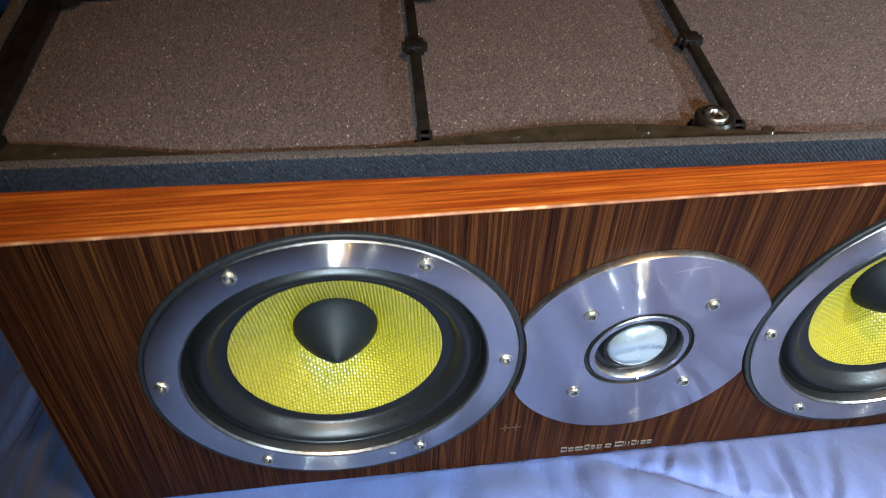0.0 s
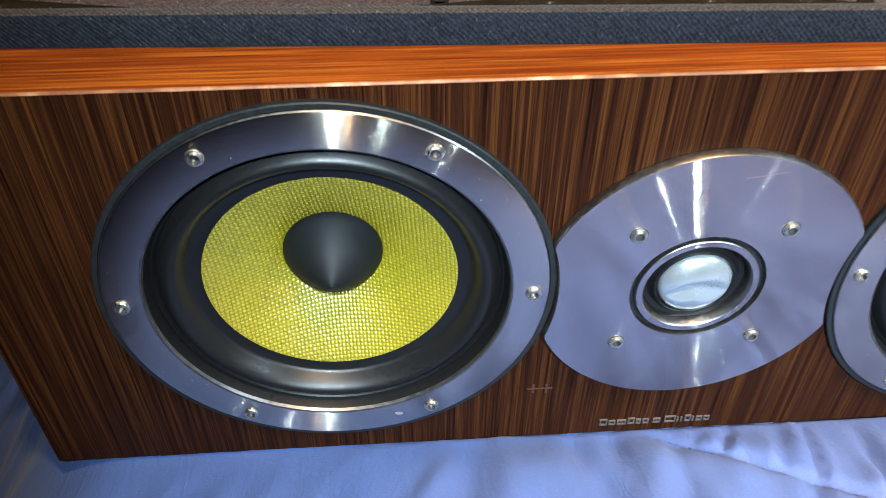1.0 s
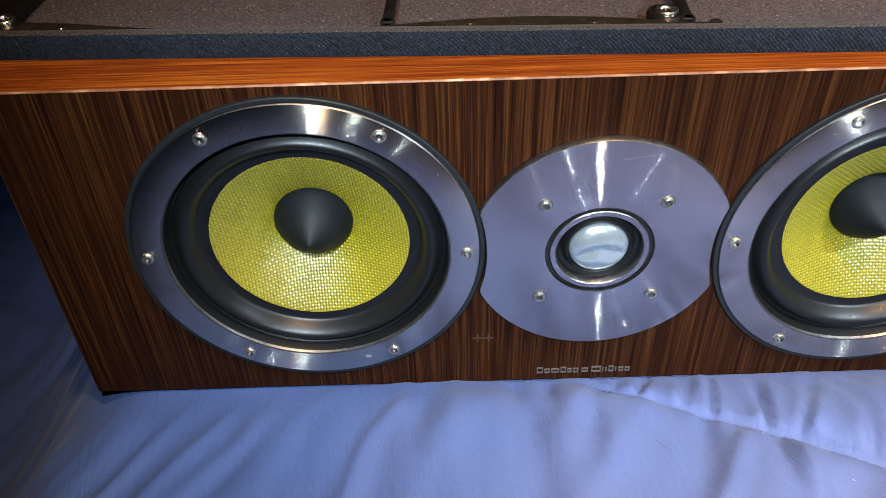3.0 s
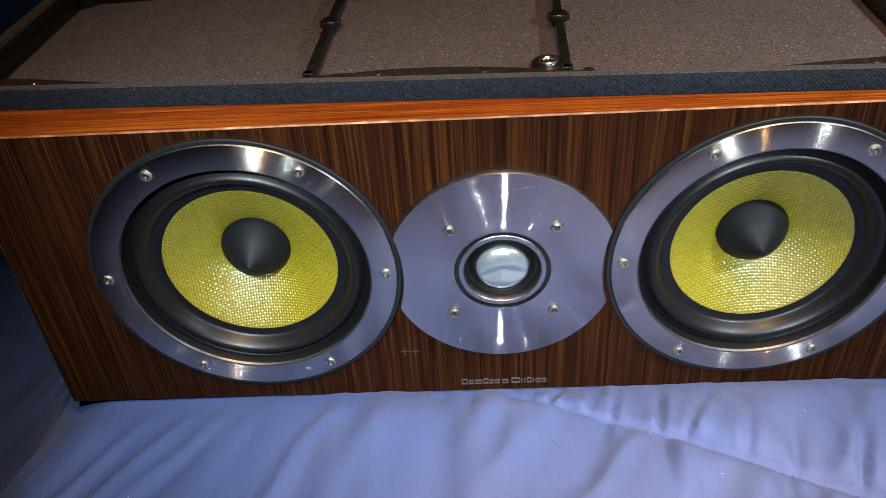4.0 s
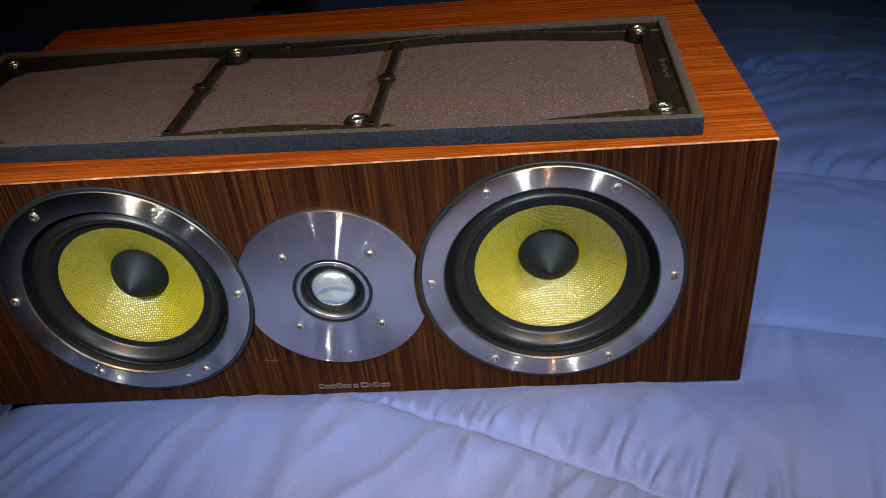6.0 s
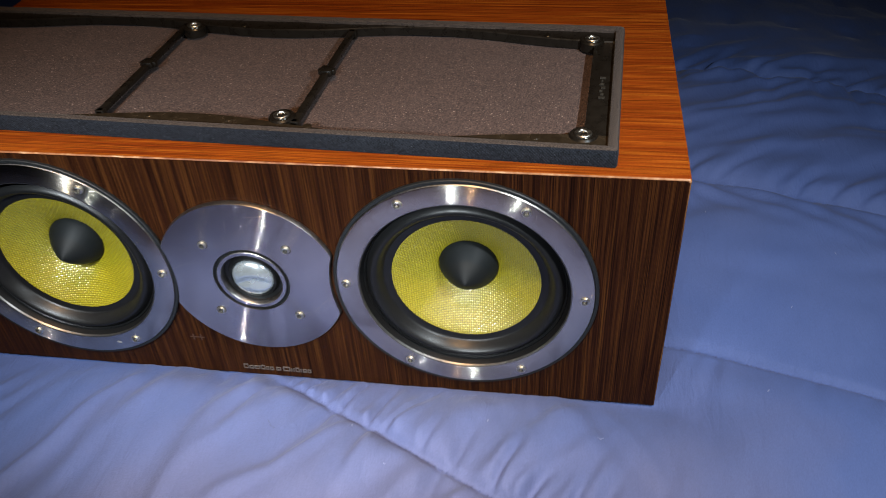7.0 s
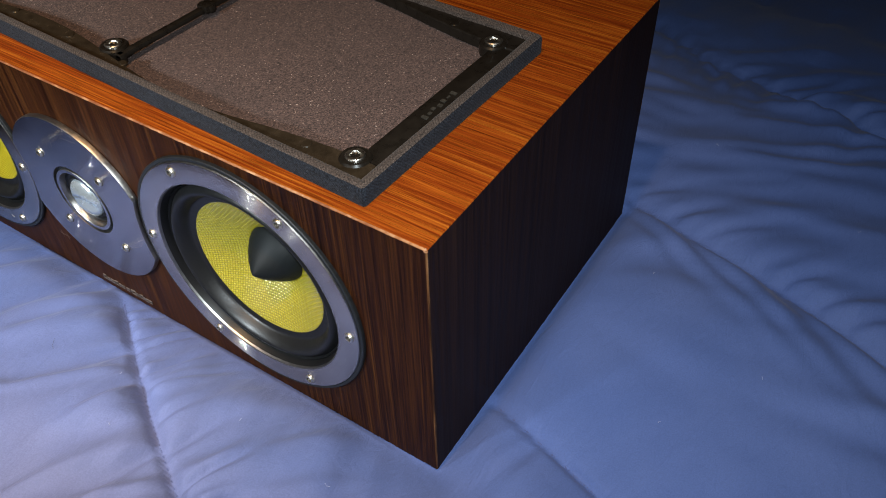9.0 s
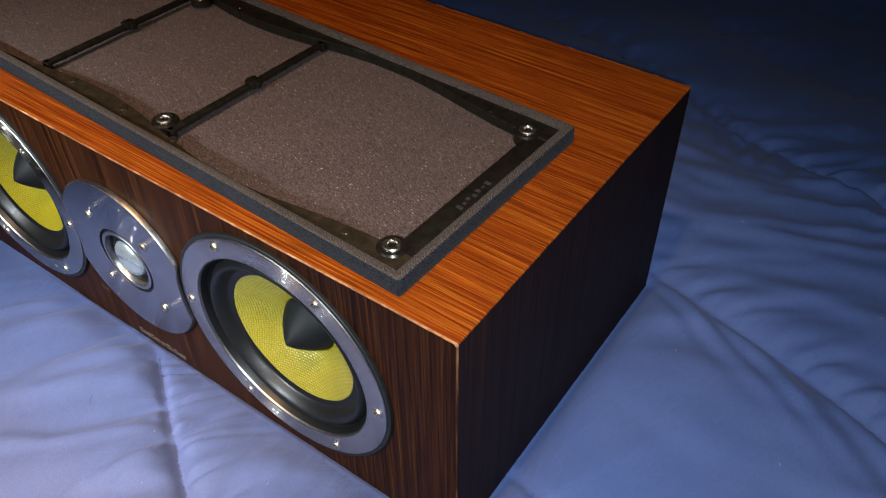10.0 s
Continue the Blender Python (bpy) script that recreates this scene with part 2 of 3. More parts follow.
def satin():
    m, tree, b = fresh("blue_brushed_cotton", 0.72)
    fine = noise_tex(tree, mapped(tree, (1100, 1100, 1100)), 1, 2)
    broad = noise_tex(tree, mapped(tree, (7, 7, 7)), 1, 4)
    tc = node(tree, "ShaderNodeTexCoord")
    turned = node(tree, "ShaderNodeMapping")
    turned.inputs["Rotation"].default_value = (0, 0, radians(30.5))
    turned.inputs["Scale"].default_value = (150, 42, 60)
    tree.links.new(tc.outputs["Object"], turned.inputs[0])
    crush = noise_tex(tree, turned.outputs[0], 1, 4, 0.55, 0.8)
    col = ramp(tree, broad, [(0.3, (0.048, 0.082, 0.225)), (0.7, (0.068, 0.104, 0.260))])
    # a paler, greyer pool of lamplight is painted in before the cabinet
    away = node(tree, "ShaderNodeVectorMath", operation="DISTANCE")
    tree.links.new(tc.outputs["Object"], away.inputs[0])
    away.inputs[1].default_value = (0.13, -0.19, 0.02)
    tinted = node(tree, "ShaderNodeMath", operation="MULTIPLY_ADD")
    tree.links.new(broad, tinted.inputs[0])
    tinted.inputs[1].default_value = 0.30
    tree.links.new(away.outputs["Value"], tinted.inputs[2])
    col = mix(tree, ramp(tree, tinted.outputs[0], [(0.24, grey(1.0)), (0.44, grey(0.0))]), col, (0.112, 0.124, 0.232))
    tree.links.new(mix(tree, 0.5, col, ramp(tree, fine, [(0.3, grey(0.7)), (0.7, grey(1.0))]), "MULTIPLY"), b.inputs["Base Color"])
    b.inputs["Specular IOR Level"].default_value = 0.25
    b.inputs["Sheen Weight"].default_value = 0.06
    b.inputs["Sheen Roughness"].default_value = 0.45
    b.inputs["Sheen Tint"].default_value = (0.92, 0.88, 1.0, 1)
    first = bump(tree, b, crush, 0.48, 0.0019)
    second = node(tree, "ShaderNodeBump")
    second.inputs["Strength"].default_value = 0.35
    second.inputs["Distance"].default_value = 0.0003
    tree.links.new(fine, second.inputs["Height"])
    tree.links.new(first.outputs[0], second.inputs["Normal"])
    tree.links.new(second.outputs[0], b.inputs["Normal"])
    return m


SATIN = satin()
STITCH = plain("blue_stitch_thread", (0.04, 0.055, 0.15), 0.7, 0, 900, 0.0001)

# ---- mesh helpers ----


def finish(bm, name, materials, smooth=True):
    bmesh.ops.recalc_face_normals(bm, faces=bm.faces)
    me = bpy.data.meshes.new(name)
    bm.to_mesh(me)
    bm.free()
    for m in materials if isinstance(materials, (list, tuple)) else [materials]:
        me.materials.append(m)
    if smooth:
        me.polygons.foreach_set("use_smooth", [True] * len(me.polygons))
        me.set_sharp_from_angle(angle=radians(35))
    return me


def edged(me, edge):
    """Gives every face that does not look along the y axis the edge material."""
    me.materials.append(edge)
    for p in me.polygons:
        if abs(p.normal.y) < 0.93:
            p.material_index = 1
    return me


def part(name, bm, material, parent=None, label="", at=None):
    """One mesh object, from a bmesh or from shared mesh data, under a thing or a part."""
    me = bm if isinstance(bm, bpy.types.Mesh) else finish(bm, name, material)
    ob = new(name, me)
    ob.parent = parent
    if at is not None:
        ob.matrix_basis = at if isinstance(at, Matrix) else Matrix.Translation(at)
    return tagged(ob, label)


def revolve(profile, n=96, bm=None, closed=False):
    """Turns (radius, depth) pairs about the y axis; depth runs along +y."""
    bm = bm or bmesh.new()
    loops = []
    for r, y in profile:
        if r < 1e-6:
            loops.append([bm.verts.new((0, y, 0))])
        else:
            loops.append([bm.verts.new((r * math.cos(2 * math.pi * i / n), y, r * math.sin(2 * math.pi * i / n))) for i in range(n)])
    pairs = list(zip(loops, loops[1:]))
    if closed:
        pairs.append((loops[-1], loops[0]))
    for a, b in pairs:
        for i in range(n):
            j = (i + 1) % n
            if len(a) == 1:
                bm.faces.new((a[0], b[j], b[i]))
            elif len(b) == 1:
                bm.faces.new((a[i], a[j], b[0]))
            else:
                bm.faces.new((a[i], a[j], b[j], b[i]))
    return bm


def block(lo, hi, bevel=0.0, segments=2, bm=None):
    """A box between two corners, with rounded edges."""
    bm = bm or bmesh.new()
    made = bmesh.ops.create_cube(bm, size=1.0)
    lo, hi = Vector(lo), Vector(hi)
    for v in made["verts"]:
        v.co = Vector((lo[k] + (v.co[k] + 0.5) * (hi[k] - lo[k]) for k in range(3)))
    if bevel:
        edges = list({e for v in made["verts"] for e in v.link_edges})
        bmesh.ops.bevel(bm, geom=edges, offset=bevel, segments=segments, affect="EDGES", profile=0.5)
    return bm


def cylinder(bm, r, z0, z1, n=24, at=(0, 0), chamfer=0.0):
    """An upright closed cylinder with a chamfered top."""
    rows = [(0, z0), (r, z0), (r, z1 - chamfer), (r - chamfer, z1), (0, z1)] if chamfer else [(0, z0), (r, z0), (r, z1), (0, z1)]
    loops = []
    for rr, z in rows:
        if rr == 0:
            loops.append([bm.verts.new((at[0], at[1], z))])
        else:
            loops.append([bm.verts.new((at[0] + rr * math.cos(2 * math.pi * i / n), at[1] + rr * math.sin(2 * math.pi * i / n), z)) for i in range(n)])
    for a, b in zip(loops, loops[1:]):
        for i in range(n):
            j = (i + 1) % n
            if len(a) == 1:
                bm.faces.new((a[0], b[j], b[i]))
            elif len(b) == 1:
                bm.faces.new((a[i], a[j], b[0]))
            else:
                bm.faces.new((a[i], a[j], b[j], b[i]))
    return bm


# ---- room ----
X0, X1, Y0, Y1, FLOOR, TOP = -2.3, 2.3, -2.2, 2.6, -0.62, 1.98
tagged(part("floor", block((X0 - 0.1, Y0 - 0.1, FLOOR - 0.1), (X1 + 0.1, Y1 + 0.1, FLOOR)), BOARDS), "dark brown wooden bedroom floor", "floor", kind="structure")
tagged(part("ceiling", block((X0 - 0.1, Y0 - 0.1, TOP), (X1 + 0.1, Y1 + 0.1, TOP + 0.1)), CEILING), "plain painted bedroom ceiling", "ceiling", kind="structure")
for wall_name, lo, hi in (("wall_west", (X0 - 0.1, Y0, FLOOR), (X0, Y1, TOP)), ("wall_east", (X1, Y0, FLOOR), (X1 + 0.1, Y1, TOP)),
                          ("wall_south", (X0 - 0.1, Y0 - 0.1, FLOOR), (X1 + 0.1, Y0, TOP)), ("wall_north", (X0 - 0.1, Y1, FLOOR), (X1 + 0.1, Y1 + 0.1, TOP))):
    tagged(part(wall_name, block(lo, hi), PLASTER), "plain grey painted bedroom wall in the dark", "wall", kind="structure")

# ---- bed and quilt ----
BX0, BX1, BY0, BY1 = -1.15, 1.10, -0.85, 1.40
bed = tagged(new("bed"), "bed under the blue quilt, hidden by it", "bed")
bed.location = (0, 0, FLOOR)
UP = -0.20 - FLOOR
part("mattress", block((BX0 + 0.02, BY0 + 0.02, UP - 0.24), (BX1 - 0.02, BY1 - 0.02, UP), 0.04, 3), TICKING, bed)
part("base", block((BX0 + 0.04, BY0 + 0.04, 0.08), (BX1 - 0.04, BY1 - 0.04, UP - 0.24), 0.01), BOARDS, bed)
for sx in (BX0 + 0.1, BX1 - 0.1):
    for sy in (BY0 + 0.1, BY1 - 0.1):
        part("leg", cylinder(bmesh.new(), 0.03, 0.0, 0.08, 16, (sx, sy)), PLASTIC, bed)

HALF, DEPTH_F, DEPTH_B = 0.2607, 0.002, 0.2640
SEAM_AT = (-0.40, -0.205, -0.004, 0.183, 0.372, 0.565, 0.76, 0.95)


def smooth(a, b, x):
    t = min(1.0, max(0.0, (x - a) / (b - a)))
    return t * t * (3 - 2 * t)


def seam_coords(x, y):
    """Along and across the quilt's stitched lines, which run slightly crooked."""
    u = 0.86 * x - 0.51 * y
    q = 0.51 * x + 0.86 * y - 0.17 * max(0.0, x - 0.25) + 0.010 * noise.noise((u * 4.0, q_seed(y), 0.3))
    return u, q


def q_seed(y):
    return 0.8 * y


def quilt_height(x, y):
    u, q = seam_coords(x, y)
    k = 0
    while k < len(SEAM_AT) - 2 and q > SEAM_AT[k + 1]:
        k += 1
    a, b = SEAM_AT[k], SEAM_AT[k + 1]
    s = min(1.0, max(0.0, (q - a) / (b - a)))
    near = min(abs(q - a), abs(q - b))
    puff = 0.010 * max(0.0, math.sin(math.pi * s)) ** 1.15 * (1 - 0.30 * smooth(0.20, 0.30, x)) + 0.003
    # the press of the cabinet, and how far the filling swells up beside it
    dx, dy = max(0.0, abs(x) - HALF), max(DEPTH_F - y, y - DEPTH_B, 0.0)
    d = math.hypot(dx, dy)
    front = smooth(0.04, -0.03, y)
    swell = front * (0.029 * smooth(-0.20, 0.03, x) * (1 - 0.45 * smooth(0.16, 0.30, x)) + 0.003 - 0.020 * smooth(-0.12, -0.30, x))
    swell += (1 - front) * (0.010 * smooth(0.2, 0.4, x) + 0.006 * smooth(0.2, 0.4, y) - 0.026 * smooth(-0.20, -0.40, x))
    rise = 1 - math.exp(-(d / (0.024 + 0.030 * front - 0.014 * (1 - front) * smooth(0.2, 0.26, x))) ** 1.35)
    lip = (0.0060 if d > 0.0004 else 0.0) * front * smooth(0.25, 0.20, x) * smooth(-0.20, -0.08, x) * math.exp(-d / 0.06)
    # folds run across the seams and are tightest beside them
    bend = 0.06 * noise.noise((u * 4, q * 4, 7.1)) + 0.012 * noise.noise((u * 15, q * 15, 3.1))
    back, ahead = smooth(0.20, 0.32, q), smooth(0.02, -0.04, q)
    a, c = (u + bend, q) if back < 0.5 else (-0.40 * x + 0.92 * y + bend, 0.92 * x + 0.40 * y)
    n1 = noise.noise((a * 16, c * 3.6, 1.7))
    n2 = noise.noise((a * 30, c * 6.0, 4.2))
    n3 = noise.noise((u * 6.0, q * 5.0, 9.0))
    n4 = noise.noise((a * 60, c * 14, 5.5))
    ridge = math.exp(-(n1 * 3.4) ** 2)
    ridge2 = math.exp(-(n2 * 3.6) ** 2)
    tight = 0.35 + 0.75 * math.exp(-near / 0.040)
    calm = 1 - 0.9 * smooth(0.20, 0.27, x) * smooth(0.33, 0.24, q) * smooth(-0.02, 0.04, q)
    switch = 1 - math.exp(-((back - 0.5) / 0.16) ** 2)
    folds = (0.0080 * ridge * (1 - 0.25 * back) + 0.0058 * ridge2 * (tight + 0.7 * ahead) + 0.0046 * back * noise.noise((a * 46, c * 20, 8.8)) + 0.0008 * n4 * tight) * calm * switch + 0.004 * n3
    folds *= 1 - math.exp(-d / (0.05 - 0.030 * front))
    gather = front * (0.0036 * noise.noise((x * 34 + y * 12, y * 8, 6.3)) + 0.0050 * noise.noise((x * 62 + y * 24, y * 11, 2.9)) * smooth(-0.05, 0.06, x)) * math.exp(-d / 0.075)
    hollow = -0.0012 * front * smooth(-0.12, -0.19, x) * smooth(-0.34, -0.26, x) * math.exp(-d / 0.025)
    crease = -0.0044 * math.exp(-(near / 0.0028) ** 2)
    h = hollow + lip * (1 + 0.40 * noise.noise((x * 30, 0.4, 1.1)) + 0.34 * noise.noise((x * 105, 1.4, 2.1))) + rise * (swell + puff * 0.8 + 0.002) + max(rise, (1 - math.exp(-d / 0.016)) * front) * (folds * (1.0 - 0.25 * front) * (1 - 0.85 * math.exp(-(near / 0.009) ** 2)) + gather) + crease * min(1.0, rise * 3.0)
    h += puckered(u, q) * (1 - math.exp(-d / 0.012))
    fall = 0.17 * smooth(-0.215, -0.45, x + 0.035 * noise.noise((y * 7.0, 2.0, x * 3.0))) + 0.09 * smooth(0.34, 1.0, y) + 0.05 * smooth(0.42, 0.9, x)
    return max(-0.19, h - 0.0015 - fall)


def spaced(lo, hi, fine_lo, fine_hi, step, grow=1.16):
    """Grid lines: even between fine_lo and fine_hi, ever wider outside."""
    xs = list(np.arange(fine_lo, fine_hi + 1e-9, step))
    s, x = step, xs[-1]
    while x < hi:
        s = min(s * grow, 0.03)
        x = min(hi, x + s)
        xs.append(x)
    s, x = step, xs[0]
    while x > lo:
        s = min(s * grow, 0.03)
        x = max(lo, x - s)
        xs.insert(0, x)
    return xs


def seam_puckers():
    """Short valleys that run off the stitched lines: seam, start, side, length, half width, depth and slant of each."""
    rng = random.Random(12)
    found = []

    def row(q0, side, u0, u1, gap, length, width, depth, slant):
        u = u0
        while u < u1:
            k = rng.uniform(0.6, 1.3)
            found.append((q0, u, side, length * k, width * rng.uniform(0.8, 1.3), depth * rng.uniform(0.5, 1.2), slant + rng.uniform(-0.15, 0.15)))
            u += gap * rng.uniform(0.55, 1.5)

    row(SEAM_AT[2], 1, 0.02, 0.34, 0.021, 0.055, 0.0028, 0.0050, -0.20)
    row(SEAM_AT[2], -1, -0.02, 0.34, 0.040, 0.085, 0.0056, 0.0042, 0.25)
    row(SEAM_AT[2], 1, -0.30, 0.0, 0.034, 0.070, 0.0060, 0.0030, -0.35)
    row(SEAM_AT[2], -1, -0.34, -0.02, 0.040, 0.10, 0.0075, 0.0040, 0.55)
    row(SEAM_AT[3], -1, 0.18, 0.60, 0.050, 0.030, 0.0040, 0.0018, 0.3)
    row(SEAM_AT[4], 1, 0.08, 0.62, 0.034, 0.048, 0.0050, 0.0034, 0.45)
    row(SEAM_AT[4], -1, -0.02, 0.62, 0.060, 0.034, 0.0180, 0.0040, 3.6)
    row(SEAM_AT[5], -1, -0.1, 0.60, 0.038, 0.060, 0.0060, 0.0034, 0.6)
    row(SEAM_AT[5], 1, -0.1, 0.60, 0.034, 0.060, 0.0060, 0.0034, 0.4)
    return found


PUCKERS = {}
for pucker in seam_puckers():
    PUCKERS.setdefault((pucker[0], pucker[2]), []).append(pucker)


def puckered(u, q):
    """How far the puckers lower the cloth."""
    h = 0.0
    for (q0, side), found in PUCKERS.items():
        v = (q - q0) * side
        if not 0.0 < v < 0.2:
            continue
        for _, u0, _, length, width, depth, slant in found:
            d = (u - u0 - slant * v) / (width * (0.7 + 0.6 * v / length))
            if abs(d) < 4.0 and v < 2.2 * length:
                run = math.exp(-(v / length) ** 2) * (1 - math.exp(-(v / 0.004) ** 2))
                h += depth * run * (0.45 * math.exp(-(d - 1.9) ** 2) + 0.35 * math.exp(-(d + 1.9) ** 2) - math.exp(-d * d))
    return h


def build_quilt():
    xs = spaced(BX0, BX1, -0.36, 0.58, 0.0024)
    ys = [y for y in spaced(BY0, 0.04, -0.20, 0.04, 0.0022)] + [y for y in spaced(0.0436, BY1, 0.0436, 0.50, 0.0036)]
    verts = [(x, y, quilt_height(x, y)) for y in ys for x in xs]
    w, h = len(xs), len(ys)
    faces = [(j * w + i, j * w + i + 1, (j + 1) * w + i + 1, (j + 1) * w + i) for j in range(h - 1) for i in range(w - 1)]
    edge = [i for i in range(w)] + [j * w + w - 1 for j in range(1, h)] + [(h - 1) * w + i for i in range(w - 2, -1, -1)] + [j * w for j in range(h - 2, 0, -1)]
    base = len(verts)
    verts += [(verts[i][0], verts[i][1], -0.20) for i in edge]
    n = len(edge)
    faces += [(edge[k], base + k, base + (k + 1) % n, edge[(k + 1) % n]) for k in range(n)]
    faces.append(tuple(base + k for k in range(n)))
    me = bpy.data.meshes.new("quilt")
    me.from_pydata(verts, [], faces)
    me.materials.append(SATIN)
    me.polygons.foreach_set("use_smooth", [True] * len(me.polygons))
    me.update()
    return me


quilt = tagged(new("quilt", build_quilt()), "rumpled blue quilt with stitched lines spread on the bed", "quilt")


def build_stitches():
    """Small thread loops laid along the stitched lines round the cabinet."""
    bm = bmesh.new()
    for q0 in SEAM_AT[1:7]:
        u = -0.35
        while u < 0.75:
            x, y = 0.86 * u + 0.51 * q0, -0.51 * u + 0.86 * q0
            for _ in range(3):
                qq = seam_coords(x, y)[1]
                x, y = x + 0.51 * (q0 - qq), y + 0.86 * (q0 - qq)
            if not (abs(x) < HALF + 0.01 and DEPTH_F - 0.01 < y < DEPTH_B + 0.01) and -0.4 < x < 0.6 and -0.22 < y < 0.55:
                z = quilt_height(x, y)
                block((-0.0012, -0.00036, -0.0012), (0.0012, 0.00036, 0.0007), bm=bm)
                bm.verts.ensure_lookup_table()
                turn = pose(x, y, z - 0.0001, 0, 0, -30.5)
                for v in bm.verts[-8:]:
                    v.co = turn @ v.co
            u += 0.0029
    return bm


tagged(part("stitching", build_stitches(), STITCH, quilt), kind="stuff")

# ---- centre loudspeaker ----
ZB, ZT, AXIS_Z, CX = 0.0002, 0.1820, 0.0947, 0.135
speaker = tagged(new("centre_loudspeaker"), "rosewood-veneered centre loudspeaker with two yellow cones on the quilt", "loudspeaker")
EB, PT = 0.0008, 0.016


def front_panel():
    """The baffle, with a round hole for each driver."""
    bm = bmesh.new()
    y = DEPTH_F
    cells = ((-HALF + EB, -0.0531, -CX, 0.0790), (-0.0531, 0.0531, 0.0, 0.0205), (0.0531, HALF - EB, CX, 0.0790))
    n = 96
    for x0, x1, cx, r in cells:
        z0, z1 = ZB + EB, ZT - EB
        outer, rim, back = [], [], []
        for i in range(n):
            a = 2 * math.pi * i / n
            c, s = math.cos(a), math.sin(a)
            t = min((x1 - cx) / c if c > 1e-9 else ((x0 - cx) / c if c < -1e-9 else 9e9), (z1 - AXIS_Z) / s if s > 1e-9 else ((z0 - AXIS_Z) / s if s < -1e-9 else 9e9))
            outer.append(bm.verts.new((cx + t * c, y, AXIS_Z + t * s)))
            rim.append(bm.verts.new((cx + r * c, y, AXIS_Z + r * s)))
            back.append(bm.verts.new((cx + r * c, y + PT, AXIS_Z + r * s)))
        for i in range(n):
            j = (i + 1) % n
            bm.faces.new((outer[i], outer[j], rim[j], rim[i]))
            bm.faces.new((rim[i], rim[j], back[j], back[i]))
        # square corners, which the rays to the outline cut off
        for px in (x0, x1):
            for pz in (z0, z1):
                ends = sorted(outer, key=lambda v: (v.co - Vector((px, y, pz))).length)
                side = next(v for v in ends if abs(v.co.x - px) < 1e-6)
                top = next(v for v in ends if abs(v.co.z - pz) < 1e-6 and v is not side)
                if (side.co - Vector((px, y, pz))).length > 1e-5 and (top.co - Vector((px, y, pz))).length > 1e-5:
                    bm.faces.new((side, bm.verts.new((px, y, pz)), top))
    bmesh.ops.remove_doubles(bm, verts=bm.verts, dist=1e-6)
    return bm


def slab(corners, inward, thick):
    """A mitred panel: an outer face and a smaller inner face."""
    bm = bmesh.new()
    mid = sum((Vector(c) for c in corners), Vector()) / 4
    inward = Vector(inward)
    outer = [bm.verts.new(c) for c in corners]
    inner = []
    for c in corners:
        p = Vector(c) - mid
        p = Vector((math.copysign(max(0.0, abs(p[k]) - thick), p[k]) if abs(p[k]) > 1e-6 else p[k] for k in range(3)))
        inner.append(bm.verts.new(mid + p + inward * thick))
    bm.faces.new(outer)
    bm.faces.new(inner[::-1])
    for i in range(4):
        j = (i + 1) % 4
        bm.faces.new((outer[i], outer[j], inner[j], inner[i]))
    return bm


XA, XB, YA, YB, ZA, ZC = -HALF, HALF, DEPTH_F, DEPTH_B, ZB, ZT
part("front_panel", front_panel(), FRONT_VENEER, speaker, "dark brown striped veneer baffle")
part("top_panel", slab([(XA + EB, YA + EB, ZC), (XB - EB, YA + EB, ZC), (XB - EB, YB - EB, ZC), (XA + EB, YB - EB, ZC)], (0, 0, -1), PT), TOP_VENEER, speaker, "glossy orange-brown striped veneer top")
part("bottom_panel", slab([(XA + EB, YA + EB, ZA), (XB - EB, YA + EB, ZA), (XB - EB, YB - EB, ZA), (XA + EB, YB - EB, ZA)], (0, 0, 1), PT), SIDE_VENEER, speaker)
part("back_panel", slab([(XA + EB, YB, ZA + EB), (XB - EB, YB, ZA + EB), (XB - EB, YB, ZC - EB), (XA + EB, YB, ZC - EB)], (0, -1, 0), PT), SIDE_VENEER, speaker)
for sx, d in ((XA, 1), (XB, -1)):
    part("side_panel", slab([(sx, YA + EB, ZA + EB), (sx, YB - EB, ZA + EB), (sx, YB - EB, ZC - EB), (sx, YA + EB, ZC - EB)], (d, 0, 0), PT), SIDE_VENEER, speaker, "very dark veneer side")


def edge_strip(a, b, n1, n2):
    """A rounded strip along an edge of the cabinet, slightly nibbled by wear."""
    bm = bmesh.new()
    a, b, n1, n2 = Vector(a), Vector(b), Vector(n1), Vector(n2)
    count = max(8, int((b - a).length / 0.004))
    rows = []
    for i in range(count + 1):
        p = a.lerp(b, i / count)
        wear = 0.00016 * noise.noise(p * 160) + 0.0001 * noise.noise(p * 600)
        ring = []
        for k in range(5):
            t = math.pi / 2 * k / 4
            ring.append(bm.verts.new(p - EB * (n1 + n2) + (EB + wear) * (math.cos(t) * n1 + math.sin(t) * n2)))
        ring.append(bm.verts.new(p - 1.6 * EB * (n1 + n2)))
        rows.append(ring)
    for r0, r1 in zip(rows, rows[1:]):
        for k in range(6):
            bm.faces.new((r0[k], r0[(k + 1) % 6], r1[(k + 1) % 6], r1[k]))
    bm.faces.new(rows[0])
    bm.faces.new(rows[-1][::-1])
    return bm


